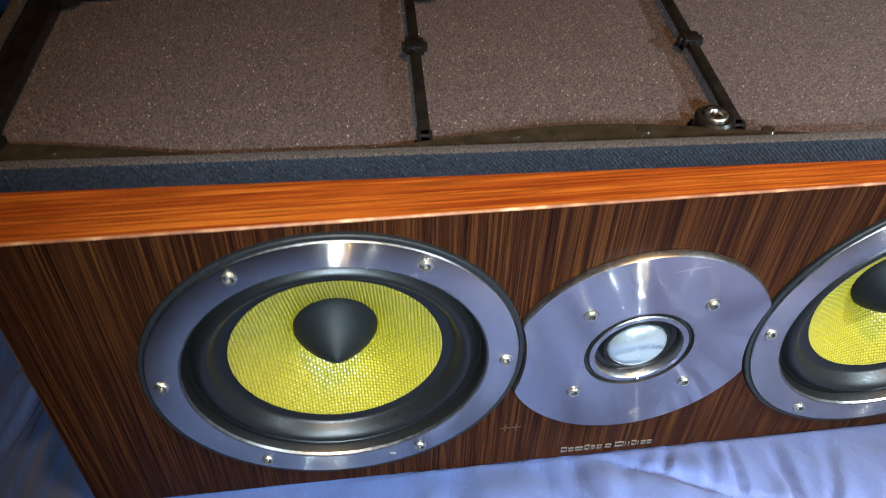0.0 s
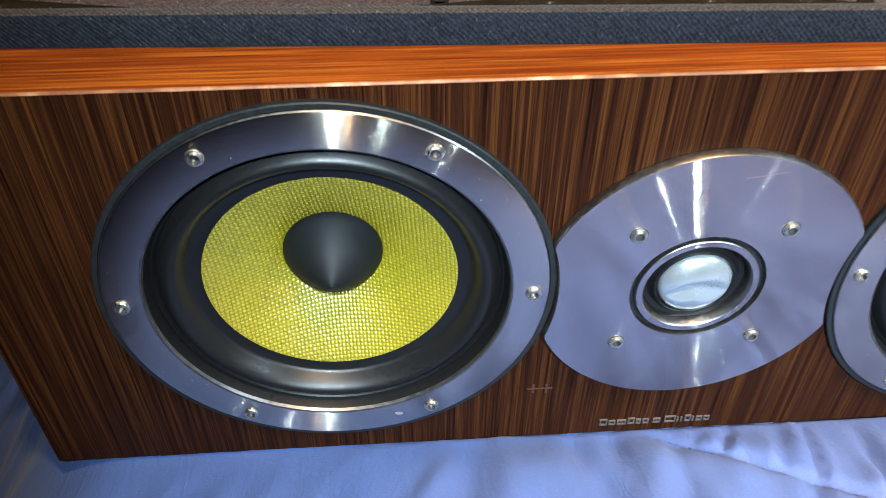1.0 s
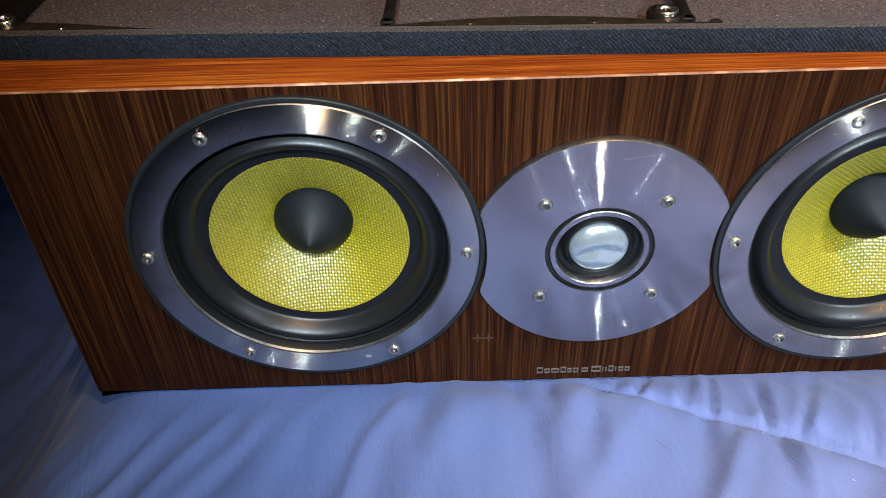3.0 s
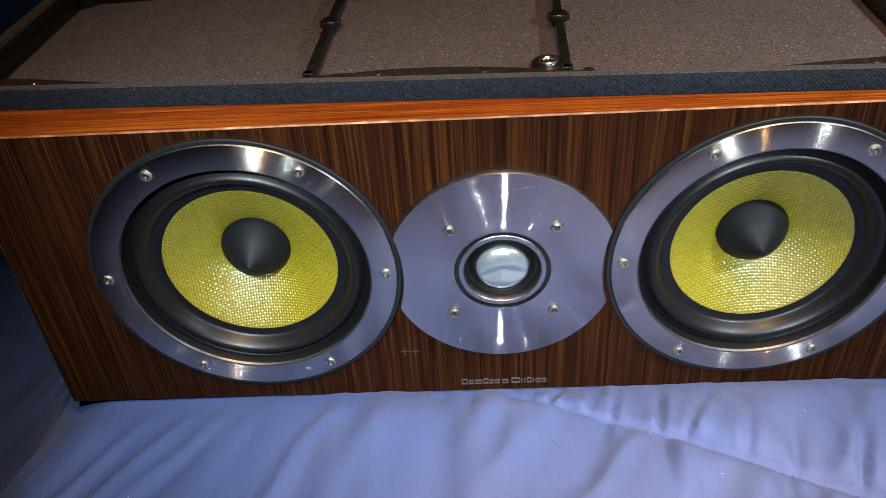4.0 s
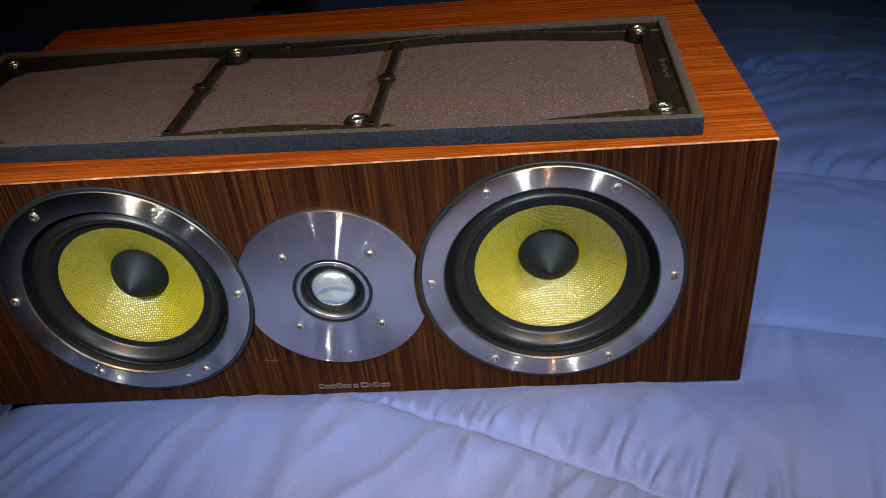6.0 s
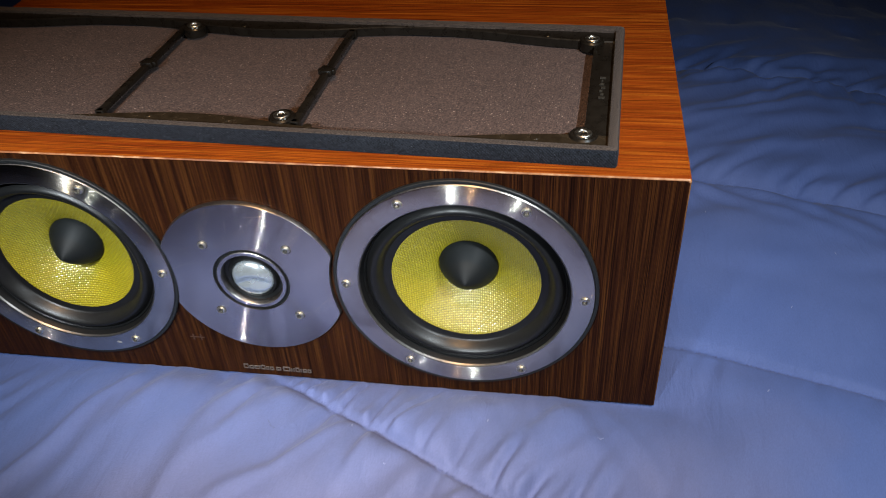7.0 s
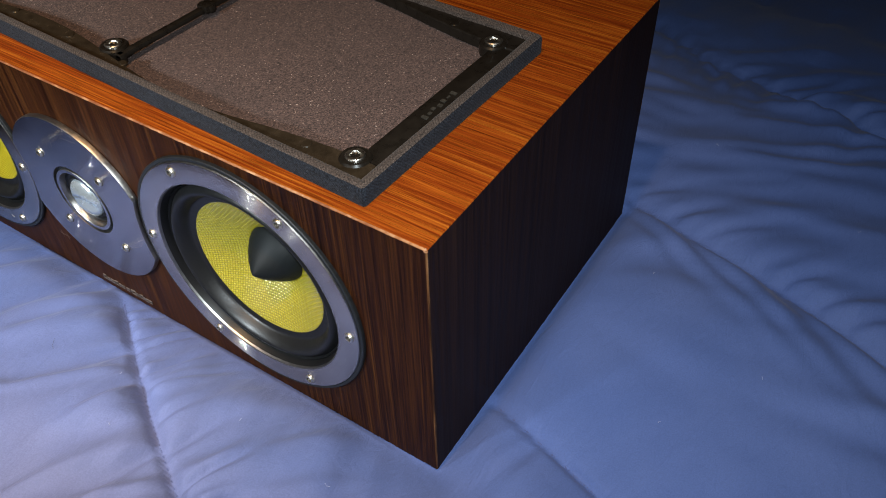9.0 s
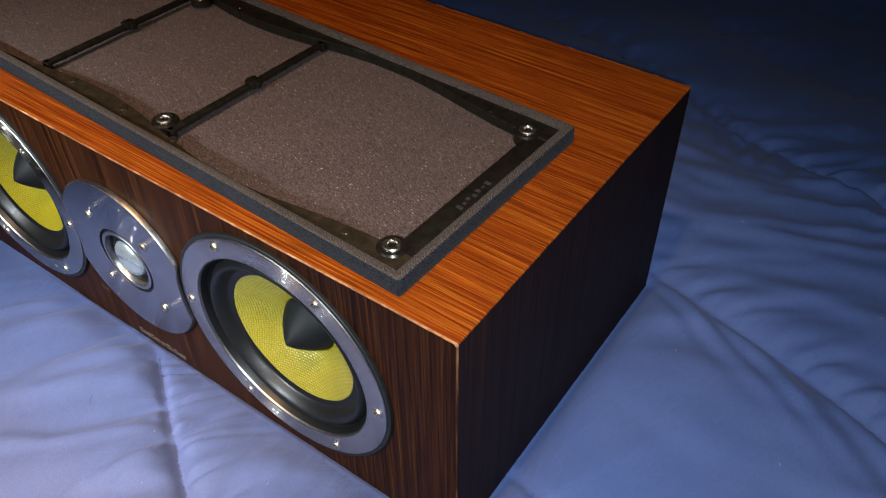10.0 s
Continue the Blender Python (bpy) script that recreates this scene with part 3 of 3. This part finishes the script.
DIRS = {"x": ((XA, (-1, 0, 0)), (XB, (1, 0, 0))), "y": ((YA, (0, -1, 0)), (YB, (0, 1, 0))), "z": ((ZA, (0, 0, -1)), (ZC, (0, 0, 1)))}
for y, ny in DIRS["y"]:
    for z, nz in DIRS["z"]:
        part("edge", edge_strip((XA + EB, y, z), (XB - EB, y, z), ny, nz), SIDE_VENEER if z == ZA else EDGE, speaker, "" if z == ZA else "pale worn veneer edge")
for x, nx in DIRS["x"]:
    for z, nz in DIRS["z"]:
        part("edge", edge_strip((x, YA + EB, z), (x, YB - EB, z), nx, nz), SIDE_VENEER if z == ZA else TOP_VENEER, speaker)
    for y, ny in DIRS["y"]:
        part("edge", edge_strip((x, y, ZA + EB), (x, y, ZC - EB), nx, ny), UPRIGHT_EDGE, speaker)

chip = bmesh.new()
bmesh.ops.create_icosphere(chip, subdivisions=2, radius=1.0, matrix=Matrix.Diagonal((0.0013, 0.0011, 0.0013, 1)))
for v in chip.verts:
    v.co *= 1 + 0.3 * noise.noise(v.co * 900)
part("worn_corner", chip, EDGE, speaker, "pale bare wood at the knocked corner", (XB - 0.0011, YA + 0.0009, ZC - 0.0011))


def screw_mesh(r):
    """A round-headed screw with a six-sided socket, facing -y."""
    bm = bmesh.new()
    revolve([(r * 1.16, 0.0012), (r * 1.14, -0.0001), (r * 1.02, -0.0003), (r * 0.99, 0.0002)], 28, bm)
    revolve([(r * 0.98, 0.0008), (r * 0.98, -0.0006), (r * 0.86, -0.0013), (r * 0.66, -0.0016), (r * 0.56, -0.0015)], 28, bm)
    revolve([(r * 0.56, -0.0015), (r * 0.52, -0.0003)], 28, bm)
    revolve([(r * 0.52, -0.0003), (0, -0.0002)], 28, bm)
    # shade of the socket and of an uncut bore round it painted dark
    for f in bm.faces:
        c = f.calc_center_median()
        if math.hypot(c.x, c.z) < r * 0.55 or math.hypot(c.x, c.z) > r * 1.0:
            f.material_index = 1
    return finish(bm, "screw", [SCREW, RECESS_SHADE])


def cone_mesh():
    """A woven cone: fine raised threads over a shallow flare, shade in the resin gaps painted in."""
    nr, na = 120, 1000
    pitch = 0.00148
    verts, faces, crest = [], [], []
    for j in range(nr + 1):
        s = j / nr
        r = 0.0186 + (0.0470 - 0.0186) * s
        depth = 0.0270 - 0.0165 * s ** 0.86
        fade = smooth(0.0, 0.04, s) * smooth(1.0, 0.97, s)
        for i in range(na):
            a = 2 * math.pi * i / na
            x, z = r * math.cos(a), r * math.sin(a)
            u, v = (x + 0.05 * z) / pitch, (z - 0.05 * x) / pitch
            weft = (math.floor(u) + math.floor(v)) % 2 > 0
            fu, fv = math.sin(math.pi * (u - math.floor(u))), math.sin(math.pi * (v - math.floor(v)))
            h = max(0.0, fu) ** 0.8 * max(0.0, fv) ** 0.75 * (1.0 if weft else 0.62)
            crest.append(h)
            verts.append((x, depth - 0.00044 * h * fade, z))
    for j in range(nr):
        for i in range(na):
            k = (i + 1) % na
            faces.append((j * na + i, j * na + k, (j + 1) * na + k, (j + 1) * na + i))
    me = bpy.data.meshes.new("cone")
    me.from_pydata(verts, [], faces)
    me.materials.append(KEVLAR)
    me.materials.append(SHADED_RESIN)
    me.polygons.foreach_set("use_smooth", [True] * len(me.polygons))
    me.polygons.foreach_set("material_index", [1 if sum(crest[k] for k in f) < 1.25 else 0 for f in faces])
    me.update()
    return me


def roll(r0, r1, y0, y1, height, n=18):
    """The half-round roll of a rubber surround between two radii."""
    rows = []
    for i in range(n + 1):
        t = i / n
        rows.append((r0 + (r1 - r0) * t, y0 + (y1 - y0) * t - height * math.sin(math.pi * t)))
    return rows


WOOFER = {
    "woofer": finish(revolve([(0.0780, 0.016), (0.0822, 0.0025), (0.0822, 0.0006), (0.0818, 0.0001), (0.0801, 0.0002), (0.0799, 0.0016), (0.0640, 0.0060), (0.0640, 0.030), (0.040, 0.045), (0.0, 0.046)], 128), "woofer", GASKET),
    "trim_ring": edged(finish(revolve([(0.0798, 0.0016), (0.0798, 0.0000), (0.0794, -0.0005), (0.0787, -0.0007), (0.0664, -0.0007), (0.0657, -0.0004), (0.0652, 0.0008)], 160), "trim_ring", RING_METAL), EDGE_METAL),
    "surround": finish(revolve([(0.0653, 0.0006), (0.0645, 0.0030), (0.0640, 0.0056), (0.0632, 0.0050), (0.0626, 0.0060)] + roll(0.0622, 0.0520, 0.0068, 0.0098, 0.0058) + [(0.0512, 0.0103), (0.0472, 0.0106), (0.0464, 0.0116)], 128), "surround", RUBBER),
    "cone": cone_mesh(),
    "phase_plug": finish(revolve([(0.0150, 0.036), (0.0180, 0.034), (0.0190, 0.0305), (0.0193, 0.0275), (0.0190, 0.0252), (0.0178, 0.0228), (0.0155, 0.0195), (0.0122, 0.0156), (0.0085, 0.0119), (0.0048, 0.0087), (0.0020, 0.0067), (0.0007, 0.0059), (0.0, 0.0056)], 64), "phase_plug", PLUG),
    "screw": screw_mesh(0.0031),
}
for cx, lift in ((-CX, 0.0004), (CX + 0.0012, -0.0003)):
    woofer = part("woofer", WOOFER["woofer"], None, speaker, "woofer with yellow woven cone in a metal ring", (cx, -0.0004, AXIS_Z + lift))
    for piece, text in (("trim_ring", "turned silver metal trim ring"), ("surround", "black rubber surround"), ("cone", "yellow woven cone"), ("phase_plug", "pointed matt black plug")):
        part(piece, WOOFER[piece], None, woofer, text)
    for k in range(6):
        a = radians(60 * k - 0.8)
        part("screw", WOOFER["screw"], None, woofer, at=pose(0.0739 * math.cos(a), -0.0004, 0.0739 * math.sin(a), 0, 37 * k, 0))

DUST = plain("grey_dust", (0.16, 0.165, 0.18), 0.9, 0, 900, 0.0001, spec=0.2)


def ring_dust(seed):
    """Loose flecks of dust on a trim ring and the rubber inside it."""
    rng = random.Random(seed)
    bm = bmesh.new()
    for _ in range(70):
        a, r = rng.uniform(0, 2 * math.pi), rng.uniform(0.0668, 0.0765)
        size = rng.uniform(0.00008, 0.00022)
        at = Matrix.Translation((r * math.cos(a), -0.00075, r * math.sin(a)))
        bmesh.ops.create_icosphere(bm, subdivisions=1, radius=size, matrix=at @ Matrix.Diagonal((rng.uniform(0.7, 1.8), 0.6, rng.uniform(0.7, 1.8), 1)))
    return bm


for k, owner in enumerate(o for o in speaker.children if o.name.startswith("woofer")):
    tagged(part("dust", ring_dust(40 + k), DUST, owner, "flecks of grey dust"), kind="stuff")
    if owner.location.x < 0:
        rng = random.Random(5)
        blot = bmesh.new()
        outline = [(0.0020 * math.cos(a) * rng.uniform(0.5, 1.1), 0.0011 * math.sin(a) * rng.uniform(0.6, 1.1)) for a in (0.5 * i for i in range(12))]
        front = [blot.verts.new((x, -0.00078, z)) for x, z in outline]
        rear = [blot.verts.new((x, -0.00066, z)) for x, z in outline]
        blot.faces.new(front)
        for i in range(12):
            blot.faces.new((front[i], rear[i], rear[(i + 1) % 12], front[(i + 1) % 12]))
        part("smudge", blot, DUST, owner, "dull smudge on the ring", pose(0.0224, 0, -0.0690, 0, 12, 0))

# tweeter
TW_R = 0.0605


def tweeter_plate():
    """A round plate, cut by the two woofer rings, with a dark groove round the dome."""
    n = 240
    bm = bmesh.new()
    rings = []
    radii = [(1.0, 0.0016), (1.0, -0.0012), (0.992, -0.0020)]

    def limit(a, r):
        """The plate's edge on the ray at angle a: its own circle or the neighbour ring's."""
        c = abs(math.cos(a))
        # distance along the ray to the circle of radius 0.0827 about (CX, 0)
        disc = (CX * c) ** 2 - (CX ** 2 - 0.0827 ** 2)
        if disc > 0:
            t = CX * c - math.sqrt(disc)
            return min(r, t)
        return r

    for f, y in radii:
        rings.append([bm.verts.new((f * limit(2 * math.pi * i / n, TW_R) * math.cos(2 * math.pi * i / n), y, f * limit(2 * math.pi * i / n, TW_R) * math.sin(2 * math.pi * i / n))) for i in range(n)])
    for r, y in ((0.0253, -0.0020), (0.0251, 0.0008)):
        rings.append([bm.verts.new((r * math.cos(2 * math.pi * i / n), y, r * math.sin(2 * math.pi * i / n))) for i in range(n)])
    for a, b in zip(rings, rings[1:]):
        for i in range(n):
            j = (i + 1) % n
            bm.faces.new((a[i], a[j], b[j], b[i]))
    return bm


tweeter = part("tweeter", edged(finish(tweeter_plate(), "tweeter", PLATE_METAL), EDGE_METAL), None, speaker, "turned silver tweeter plate cut by the woofer rings", (0, 0, 0.0937))
part("groove", revolve([(0.0256, 0.0006), (0.0224, 0.0006)], 96), GASKET, tweeter)
part("inner_ring", edged(finish(revolve([(0.0231, 0.0012), (0.0230, -0.0017), (0.0227, -0.0020), (0.0205, -0.0020), (0.0200, -0.0014), (0.0196, 0.0030)], 128), "inner_ring", PLATE_METAL), EDGE_METAL), None, tweeter, "turned silver inner ring")
part("surround", revolve([(0.0200, 0.0014), (0.0190, 0.0032), (0.0172, 0.0040), (0.0160, 0.0026), (0.0154, 0.0010), (0.0146, 0.0006), (0.0140, 0.0014), (0.0138, 0.0030)], 96), RUBBER, tweeter, "black rubber dome surround")


def dome():
    """A thin foil dome, pushed in and creased at its middle."""
    bm = revolve([(0.0141, 0.0022)] + [(0.0139 * math.cos(t), 0.0020 - 0.0062 * math.sin(t)) for t in np.linspace(0, math.pi / 2 - 0.02, 22)] + [(0, -0.0042)], 72)
    for v in bm.verts:
        x, z = v.co.x, v.co.z
        low = -0.0030 - 0.26 * x + 0.30 * z
        side = -0.0028 + 0.24 * x + 0.22 * z
        lip = -0.0019 - 0.34 * z + 0.05 * x
        pushed = min(max(low, side), lip)
        v.co.y = max(v.co.y, pushed) if z < 0.0065 else v.co.y
    return bm


part("dome", dome(), DOME, tweeter, "dented pale foil dome")
TW_SCREW = screw_mesh(0.0029)
for k, (sx, sz) in enumerate(((-0.0265, 0.0275), (0.0275, 0.0275), (0.0275, -0.0275), (-0.0265, -0.0275))):
    part("screw", TW_SCREW, None, tweeter, at=pose(sx, -0.0019, sz, 0, 50 * k, 0))

# maker's badge as plain bars
bm = bmesh.new()
cursor = -0.0245
for word in ((0.0034, 0.0030, 0.0042, 0.0030, 0.0022, 0.0028), (0.0034,), (0.0050, 0.0010, 0.0010, 0.0028, 0.0010, 0.0028, 0.0026)):
    for k, w in enumerate(word):
        top = 0.0062 + (0.0040 if k in (0, 3) and len(word) > 1 else 0.0030)
        if w < 0.0015:
            block((cursor, 0.0013, 0.0062), (cursor + 0.0007, 0.0021, top), bm=bm)
        else:
            # a thin open outline stands for each sign
            block((cursor, 0.0013, 0.0062), (cursor + 0.0006, 0.0021, top), bm=bm)
            block((cursor + w - 0.0006, 0.0013, 0.0062), (cursor + w, 0.0021, top), bm=bm)
            block((cursor + 0.0006, 0.0013, 0.0062), (cursor + w - 0.0006, 0.0021, 0.0068), bm=bm)
            block((cursor + 0.0006, 0.0013, top - 0.0006), (cursor + w - 0.0006, 0.0021, top), bm=bm)
        cursor += w + 0.0007
    cursor += 0.0011
tagged(part("badge", bm, BADGE, speaker, "small silver bars of a maker's badge"), kind="stuff")

SCRATCH = plain("bare_scratch", (0.34, 0.33, 0.33), 0.45, 1.0, 900, 0.00001, 0.05)
for sx, sz, length, turn in ((-0.0085, 0.0425, 0.009, 82), (0.0125, 0.0515, 0.015, 8)):
    hair = block((-length / 2, -0.00203, -0.00002), (length / 2, -0.0019, 0.00002))
    part("scratch", hair, SCRATCH, tweeter, at=pose(sx, 0, sz, 0, -turn, 0))
SMUDGE = plain("dull_smudge", (0.030, 0.0110, 0.0048), 0.7, 0, 600, 0.0001, 0.5)
for mx in (-0.056, -0.0505):
    cross = block((mx - 0.0026, 0.00188, 0.0336), (mx + 0.0026, 0.0021, 0.0344))
    block((mx - 0.0004, 0.00186, 0.0312), (mx + 0.0004, 0.0021, 0.0368), bm=cross)
    part("faint_mark", cross, SMUDGE, speaker, "faint dull cross rubbed on the veneer")

# ---- grille lying upside down on the cabinet ----
GW, GD, GH = 0.2510, 0.0795, 0.0115
grille = tagged(new("speaker_grille"), "black cloth loudspeaker grille lying upside down on the cabinet", "speaker grille")
grille.matrix_basis = pose(-0.0256, 0.0998, ZT, 0, 0, -2.4)


def rim():
    """The cloth-wrapped outer rim: a soft rounded section swept round the outline."""
    bm = bmesh.new()
    section = [(0.0004, 0.0), (0.0, 0.0010), (0.0, GH - 0.0022), (0.0006, GH - 0.0007), (0.0018, GH), (0.0046, GH - 0.0002), (0.0058, GH - 0.0010), (0.0062, GH - 0.0030), (0.0062, 0.0)]
    path = []
    for cx, cy, a0 in ((GW - 0.002, GD - 0.002, 0), (-GW + 0.002, GD - 0.002, 90), (-GW + 0.002, -GD + 0.002, 180), (GW - 0.002, -GD + 0.002, 270)):
        for k in range(5):
            a = radians(a0 + 22.5 * k)
            path.append((cx, cy, math.cos(a), math.sin(a), 0.002))
    dense = []
    for p, q in zip(path, path[1:] + path[:1]):
        length = math.hypot(q[0] - p[0], q[1] - p[1])
        steps = max(1, int(length / 0.006))
        for i in range(steps):
            t = i / steps
            dense.append(tuple(a + (b - a) * t for a, b in zip(p, q)))
    rows = []
    for x, y, c, s, r in dense:
        m = math.hypot(c, s)
        c, s = c / m, s / m
        ring = []
        for inset, z in section:
            k = 0.0002 * noise.noise((x * 120, y * 120, z * 200)) if z > 0.001 else 0
            corner = 1.0 if abs(c * s) < 0.01 else 1.25
            ring.append(bm.verts.new((x + c * (r + k - inset * corner), y + s * (r + k - inset * corner), z + k)))
        rows.append(ring)
    n = len(rows)
    m = len(section)
    for i in range(n):
        for k in range(m):
            f = bm.faces.new((rows[i][k], rows[(i + 1) % n][k], rows[(i + 1) % n][(k + 1) % m], rows[i][(k + 1) % m]))
            # top faces painted browner, as lit from above
            f.material_index = 1 if 3 <= k <= 6 else 0
    return bm


part("rim", rim(), [RIM_CLOTH, LIT_CLOTH], grille, "cloth-wrapped grille rim")


def membrane():
    bm = bmesh.new()
    nx, ny = 120, 40
    rows = [[bm.verts.new((-GW + 0.004 + (2 * GW - 0.008) * i / nx, -GD + 0.004 + (2 * GD - 0.008) * j / ny, 0.0014 + 0.0003 * noise.noise((i * 0.12, j * 0.2, 0)))) for i in range(nx + 1)] for j in range(ny + 1)]
    for r0, r1 in zip(rows, rows[1:]):
        for i in range(nx):
            bm.faces.new((r0[i], r0[i + 1], r1[i + 1], r1[i]))
    base = bmesh.ops.extrude_face_region(bm, geom=list(bm.faces))
    for v in base["geom"]:
        if isinstance(v, bmesh.types.BMVert):
            v.co.z = 0.0003
    return bm


part("cloth", membrane(), CLOTH, grille, "thin speckled brown-black grille cloth")


def lath_width(x):
    """How far the plastic frame reaches in from the rim along a long side."""
    return 0.0076 + 0.0062 * math.cos(2 * math.pi * x / 0.235) if abs(x) < 0.236 else 0.0138


def lath(side):
    """One long side of the plastic frame, with a wavy inner edge."""
    bm = bmesh.new()
    y0 = side * (GD - 0.0058)
    rows = []
    n = 150
    for i in range(n + 1):
        x = -GW + 0.0060 + (2 * GW - 0.0120) * i / n
        y1 = side * (GD - 0.0058 - max(0.0016, lath_width(x)))
        sag = 0.0005 * noise.noise((x * 30, side, 0))
        top = 0.0086 + sag
        rows.append([bm.verts.new((x, y0, 0.0024)), bm.verts.new((x, y0, top)), bm.verts.new((x, y1 - side * -0.0006, top)), bm.verts.new((x, y1, top - 0.0008)), bm.verts.new((x, y1, 0.0024))])
    for r0, r1 in zip(rows, rows[1:]):
        for k in range(5):
            bm.faces.new((r0[k], r0[(k + 1) % 5], r1[(k + 1) % 5], r1[k]))
    bm.faces.new(rows[0])
    bm.faces.new(rows[-1][::-1])
    return bm


for side in (-1, 1):
    part("frame_lath", lath(side), GLUED if side < 0 else PLASTIC, grille, "glue-stained black plastic frame with a wavy edge" if side < 0 else "black plastic frame with a wavy edge")
    y_end = GD - 0.0058 - 0.0143
    part("frame_end", block((side * (GW - 0.0060) if side < 0 else GW - 0.0195, -y_end, 0.0024), (-GW + 0.0195 if side < 0 else GW - 0.0060, y_end, 0.0082), 0.0006), PLASTIC, grille)


def crossbar():
    """A thin bridge that stands clear of the cloth, with a thicker knot in the middle."""
    bm = block((-0.0024, -GD + 0.0126, 0.0050), (0.0024, GD - 0.0166, 0.0084), 0.0009)
    block((-0.0044, -0.0044, 0.0050), (0.0044, 0.0044, 0.0098), 0.0013, bm=bm)
    block((-0.0058, -0.0018, 0.0052), (0.0058, 0.0018, 0.0090), 0.0007, bm=bm)
    for at in (-GD + 0.0146, GD - 0.0186):
        block((-0.0030, at - 0.002, 0.0026), (0.0030, at + 0.002, 0.0084), 0.0006, bm=bm)
    return bm


bar_mesh = finish(crossbar(), "crossbar", PLASTIC)
for bx in (-0.0650, 0.0620):
    part("crossbar", bar_mesh, None, grille, at=(bx, 0.003, 0))


def peg():
    bm = bmesh.new()
    cylinder(bm, 0.0082, 0.0030, 0.0096, 32, chamfer=0.0010)
    return finish(bm, "peg", PLASTIC)


def cap():
    """A hollow steel stud with a six-sided hole."""
    bm = bmesh.new()
    n = 30
    rows = [(0.0050, 0.0090), (0.0049, 0.0102), (0.0045, 0.0106), (0.0027, 0.0106), (0.0024, 0.0102), (0.0022, 0.0092)]
    loops = [[bm.verts.new((r * math.cos(2 * math.pi * i / n), r * math.sin(2 * math.pi * i / n), z)) for i in range(n)] for r, z in rows]
    for a, b in zip(loops, loops[1:]):
        for i in range(n):
            bm.faces.new((a[i], a[(i + 1) % n], b[(i + 1) % n], b[i]))
    f = bm.faces.new(loops[-1])
    # shade down the hole painted on its floor
    f.material_index = 1
    return finish(bm, "stud", [SCREW, RECESS_SHADE])


PEG, CAP = peg(), cap()
for px, py in ((-0.2315, -0.0609), (0.2312, -0.0609), (-0.2315, 0.0600), (0.2300, 0.0608), (0.0532, -0.0588), (-0.0567, 0.0602)):
    peg_part = part("peg", PEG, None, grille, "black plastic peg socket", (px, py, 0))
    part("stud", CAP, None, peg_part, "hollow bright steel stud")

pip = bmesh.new()
cylinder(pip, 0.0028, 0.0076, 0.0091, 24, chamfer=0.0004)
PIPS = finish(pip.copy(), "moulding_mark", GLUED), finish(pip, "moulding_mark", PLASTIC)
for px, py in ((0.022, -0.0655), (0.072, -0.0682), (-0.030, -0.0655), (0.205, -0.0662), (-0.205, -0.0662), (-0.02, 0.0655), (0.20, 0.0662)):
    part("moulding_mark", PIPS[py > 0], None, grille, at=(px, py, 0))
marks = bmesh.new()
for k in range(7):
    block((0.2375 + 0.0011 * (k % 2), -0.018 + 0.0042 * k, 0.0080), (0.2412 - 0.0008 * (k % 3), -0.0158 + 0.0042 * k, 0.0086), bm=marks)
part("moulded_marks", marks, GLINT_PLASTIC, grille, "unreadable raised bars on the plastic")

# ---- lint and thread on the quilt ----


def lint_mesh(seed, length, thick):
    """A short curled fibre."""
    rng = random.Random(seed)
    bm = bmesh.new()
    rows = []
    heading, x, y = rng.uniform(0, 6), 0.0, 0.0
    for i in range(9):
        rows.append([bm.verts.new((x + thick * math.cos(a) * math.sin(heading), y - thick * math.cos(a) * math.cos(heading), thick * (1 + math.sin(a)))) for a in (0, 1.57, 3.14, 4.71)])
        heading += rng.uniform(-0.5, 0.7)
        x, y = x + length / 8 * math.cos(heading), y + length / 8 * math.sin(heading)
    for r0, r1 in zip(rows, rows[1:]):
        for k in range(4):
            bm.faces.new((r0[k], r0[(k + 1) % 4], r1[(k + 1) % 4], r1[k]))
    return bm


for k, (lx, ly, size, text, mat) in enumerate((
        (0.020, -0.065, 0.009, "short dark thread on the blue quilt", DARK_THREAD), (0.072, -0.060, 0.0016, "white lint speck on the blue quilt", LINT),
        (0.222, -0.050, 0.0042, "curled white lint fibre on the blue quilt", LINT), (0.155, -0.045, 0.0020, "white lint speck on the blue quilt", LINT),
        (0.33, 0.005, 0.0020, "white lint speck on the blue quilt", LINT), (0.30, 0.35, 0.0032, "white lint speck on the blue quilt", LINT),
        (0.40, 0.15, 0.0024, "white lint speck on the blue quilt", LINT), (0.31, 0.20, 0.0018, "white lint speck on the blue quilt", LINT),
        (-0.20, -0.075, 0.0020, "white lint speck on the blue quilt", LINT), (0.10, -0.09, 0.0015, "white lint speck on the blue quilt", LINT),
        (0.36, 0.09, 0.0016, "white lint speck on the blue quilt", LINT), (0.42, 0.30, 0.0022, "white lint speck on the blue quilt", LINT))):
    ob = part("thread" if mat is DARK_THREAD else "lint", lint_mesh(k, size, 0.00010 if size > 0.004 else 0.00018), mat)
    ob.location = (lx, ly, quilt_height(lx, ly) + 0.0003)
    tagged(ob, text, "thread" if mat is DARK_THREAD else "lint", "" if mat is DARK_THREAD else "lint on the quilt")
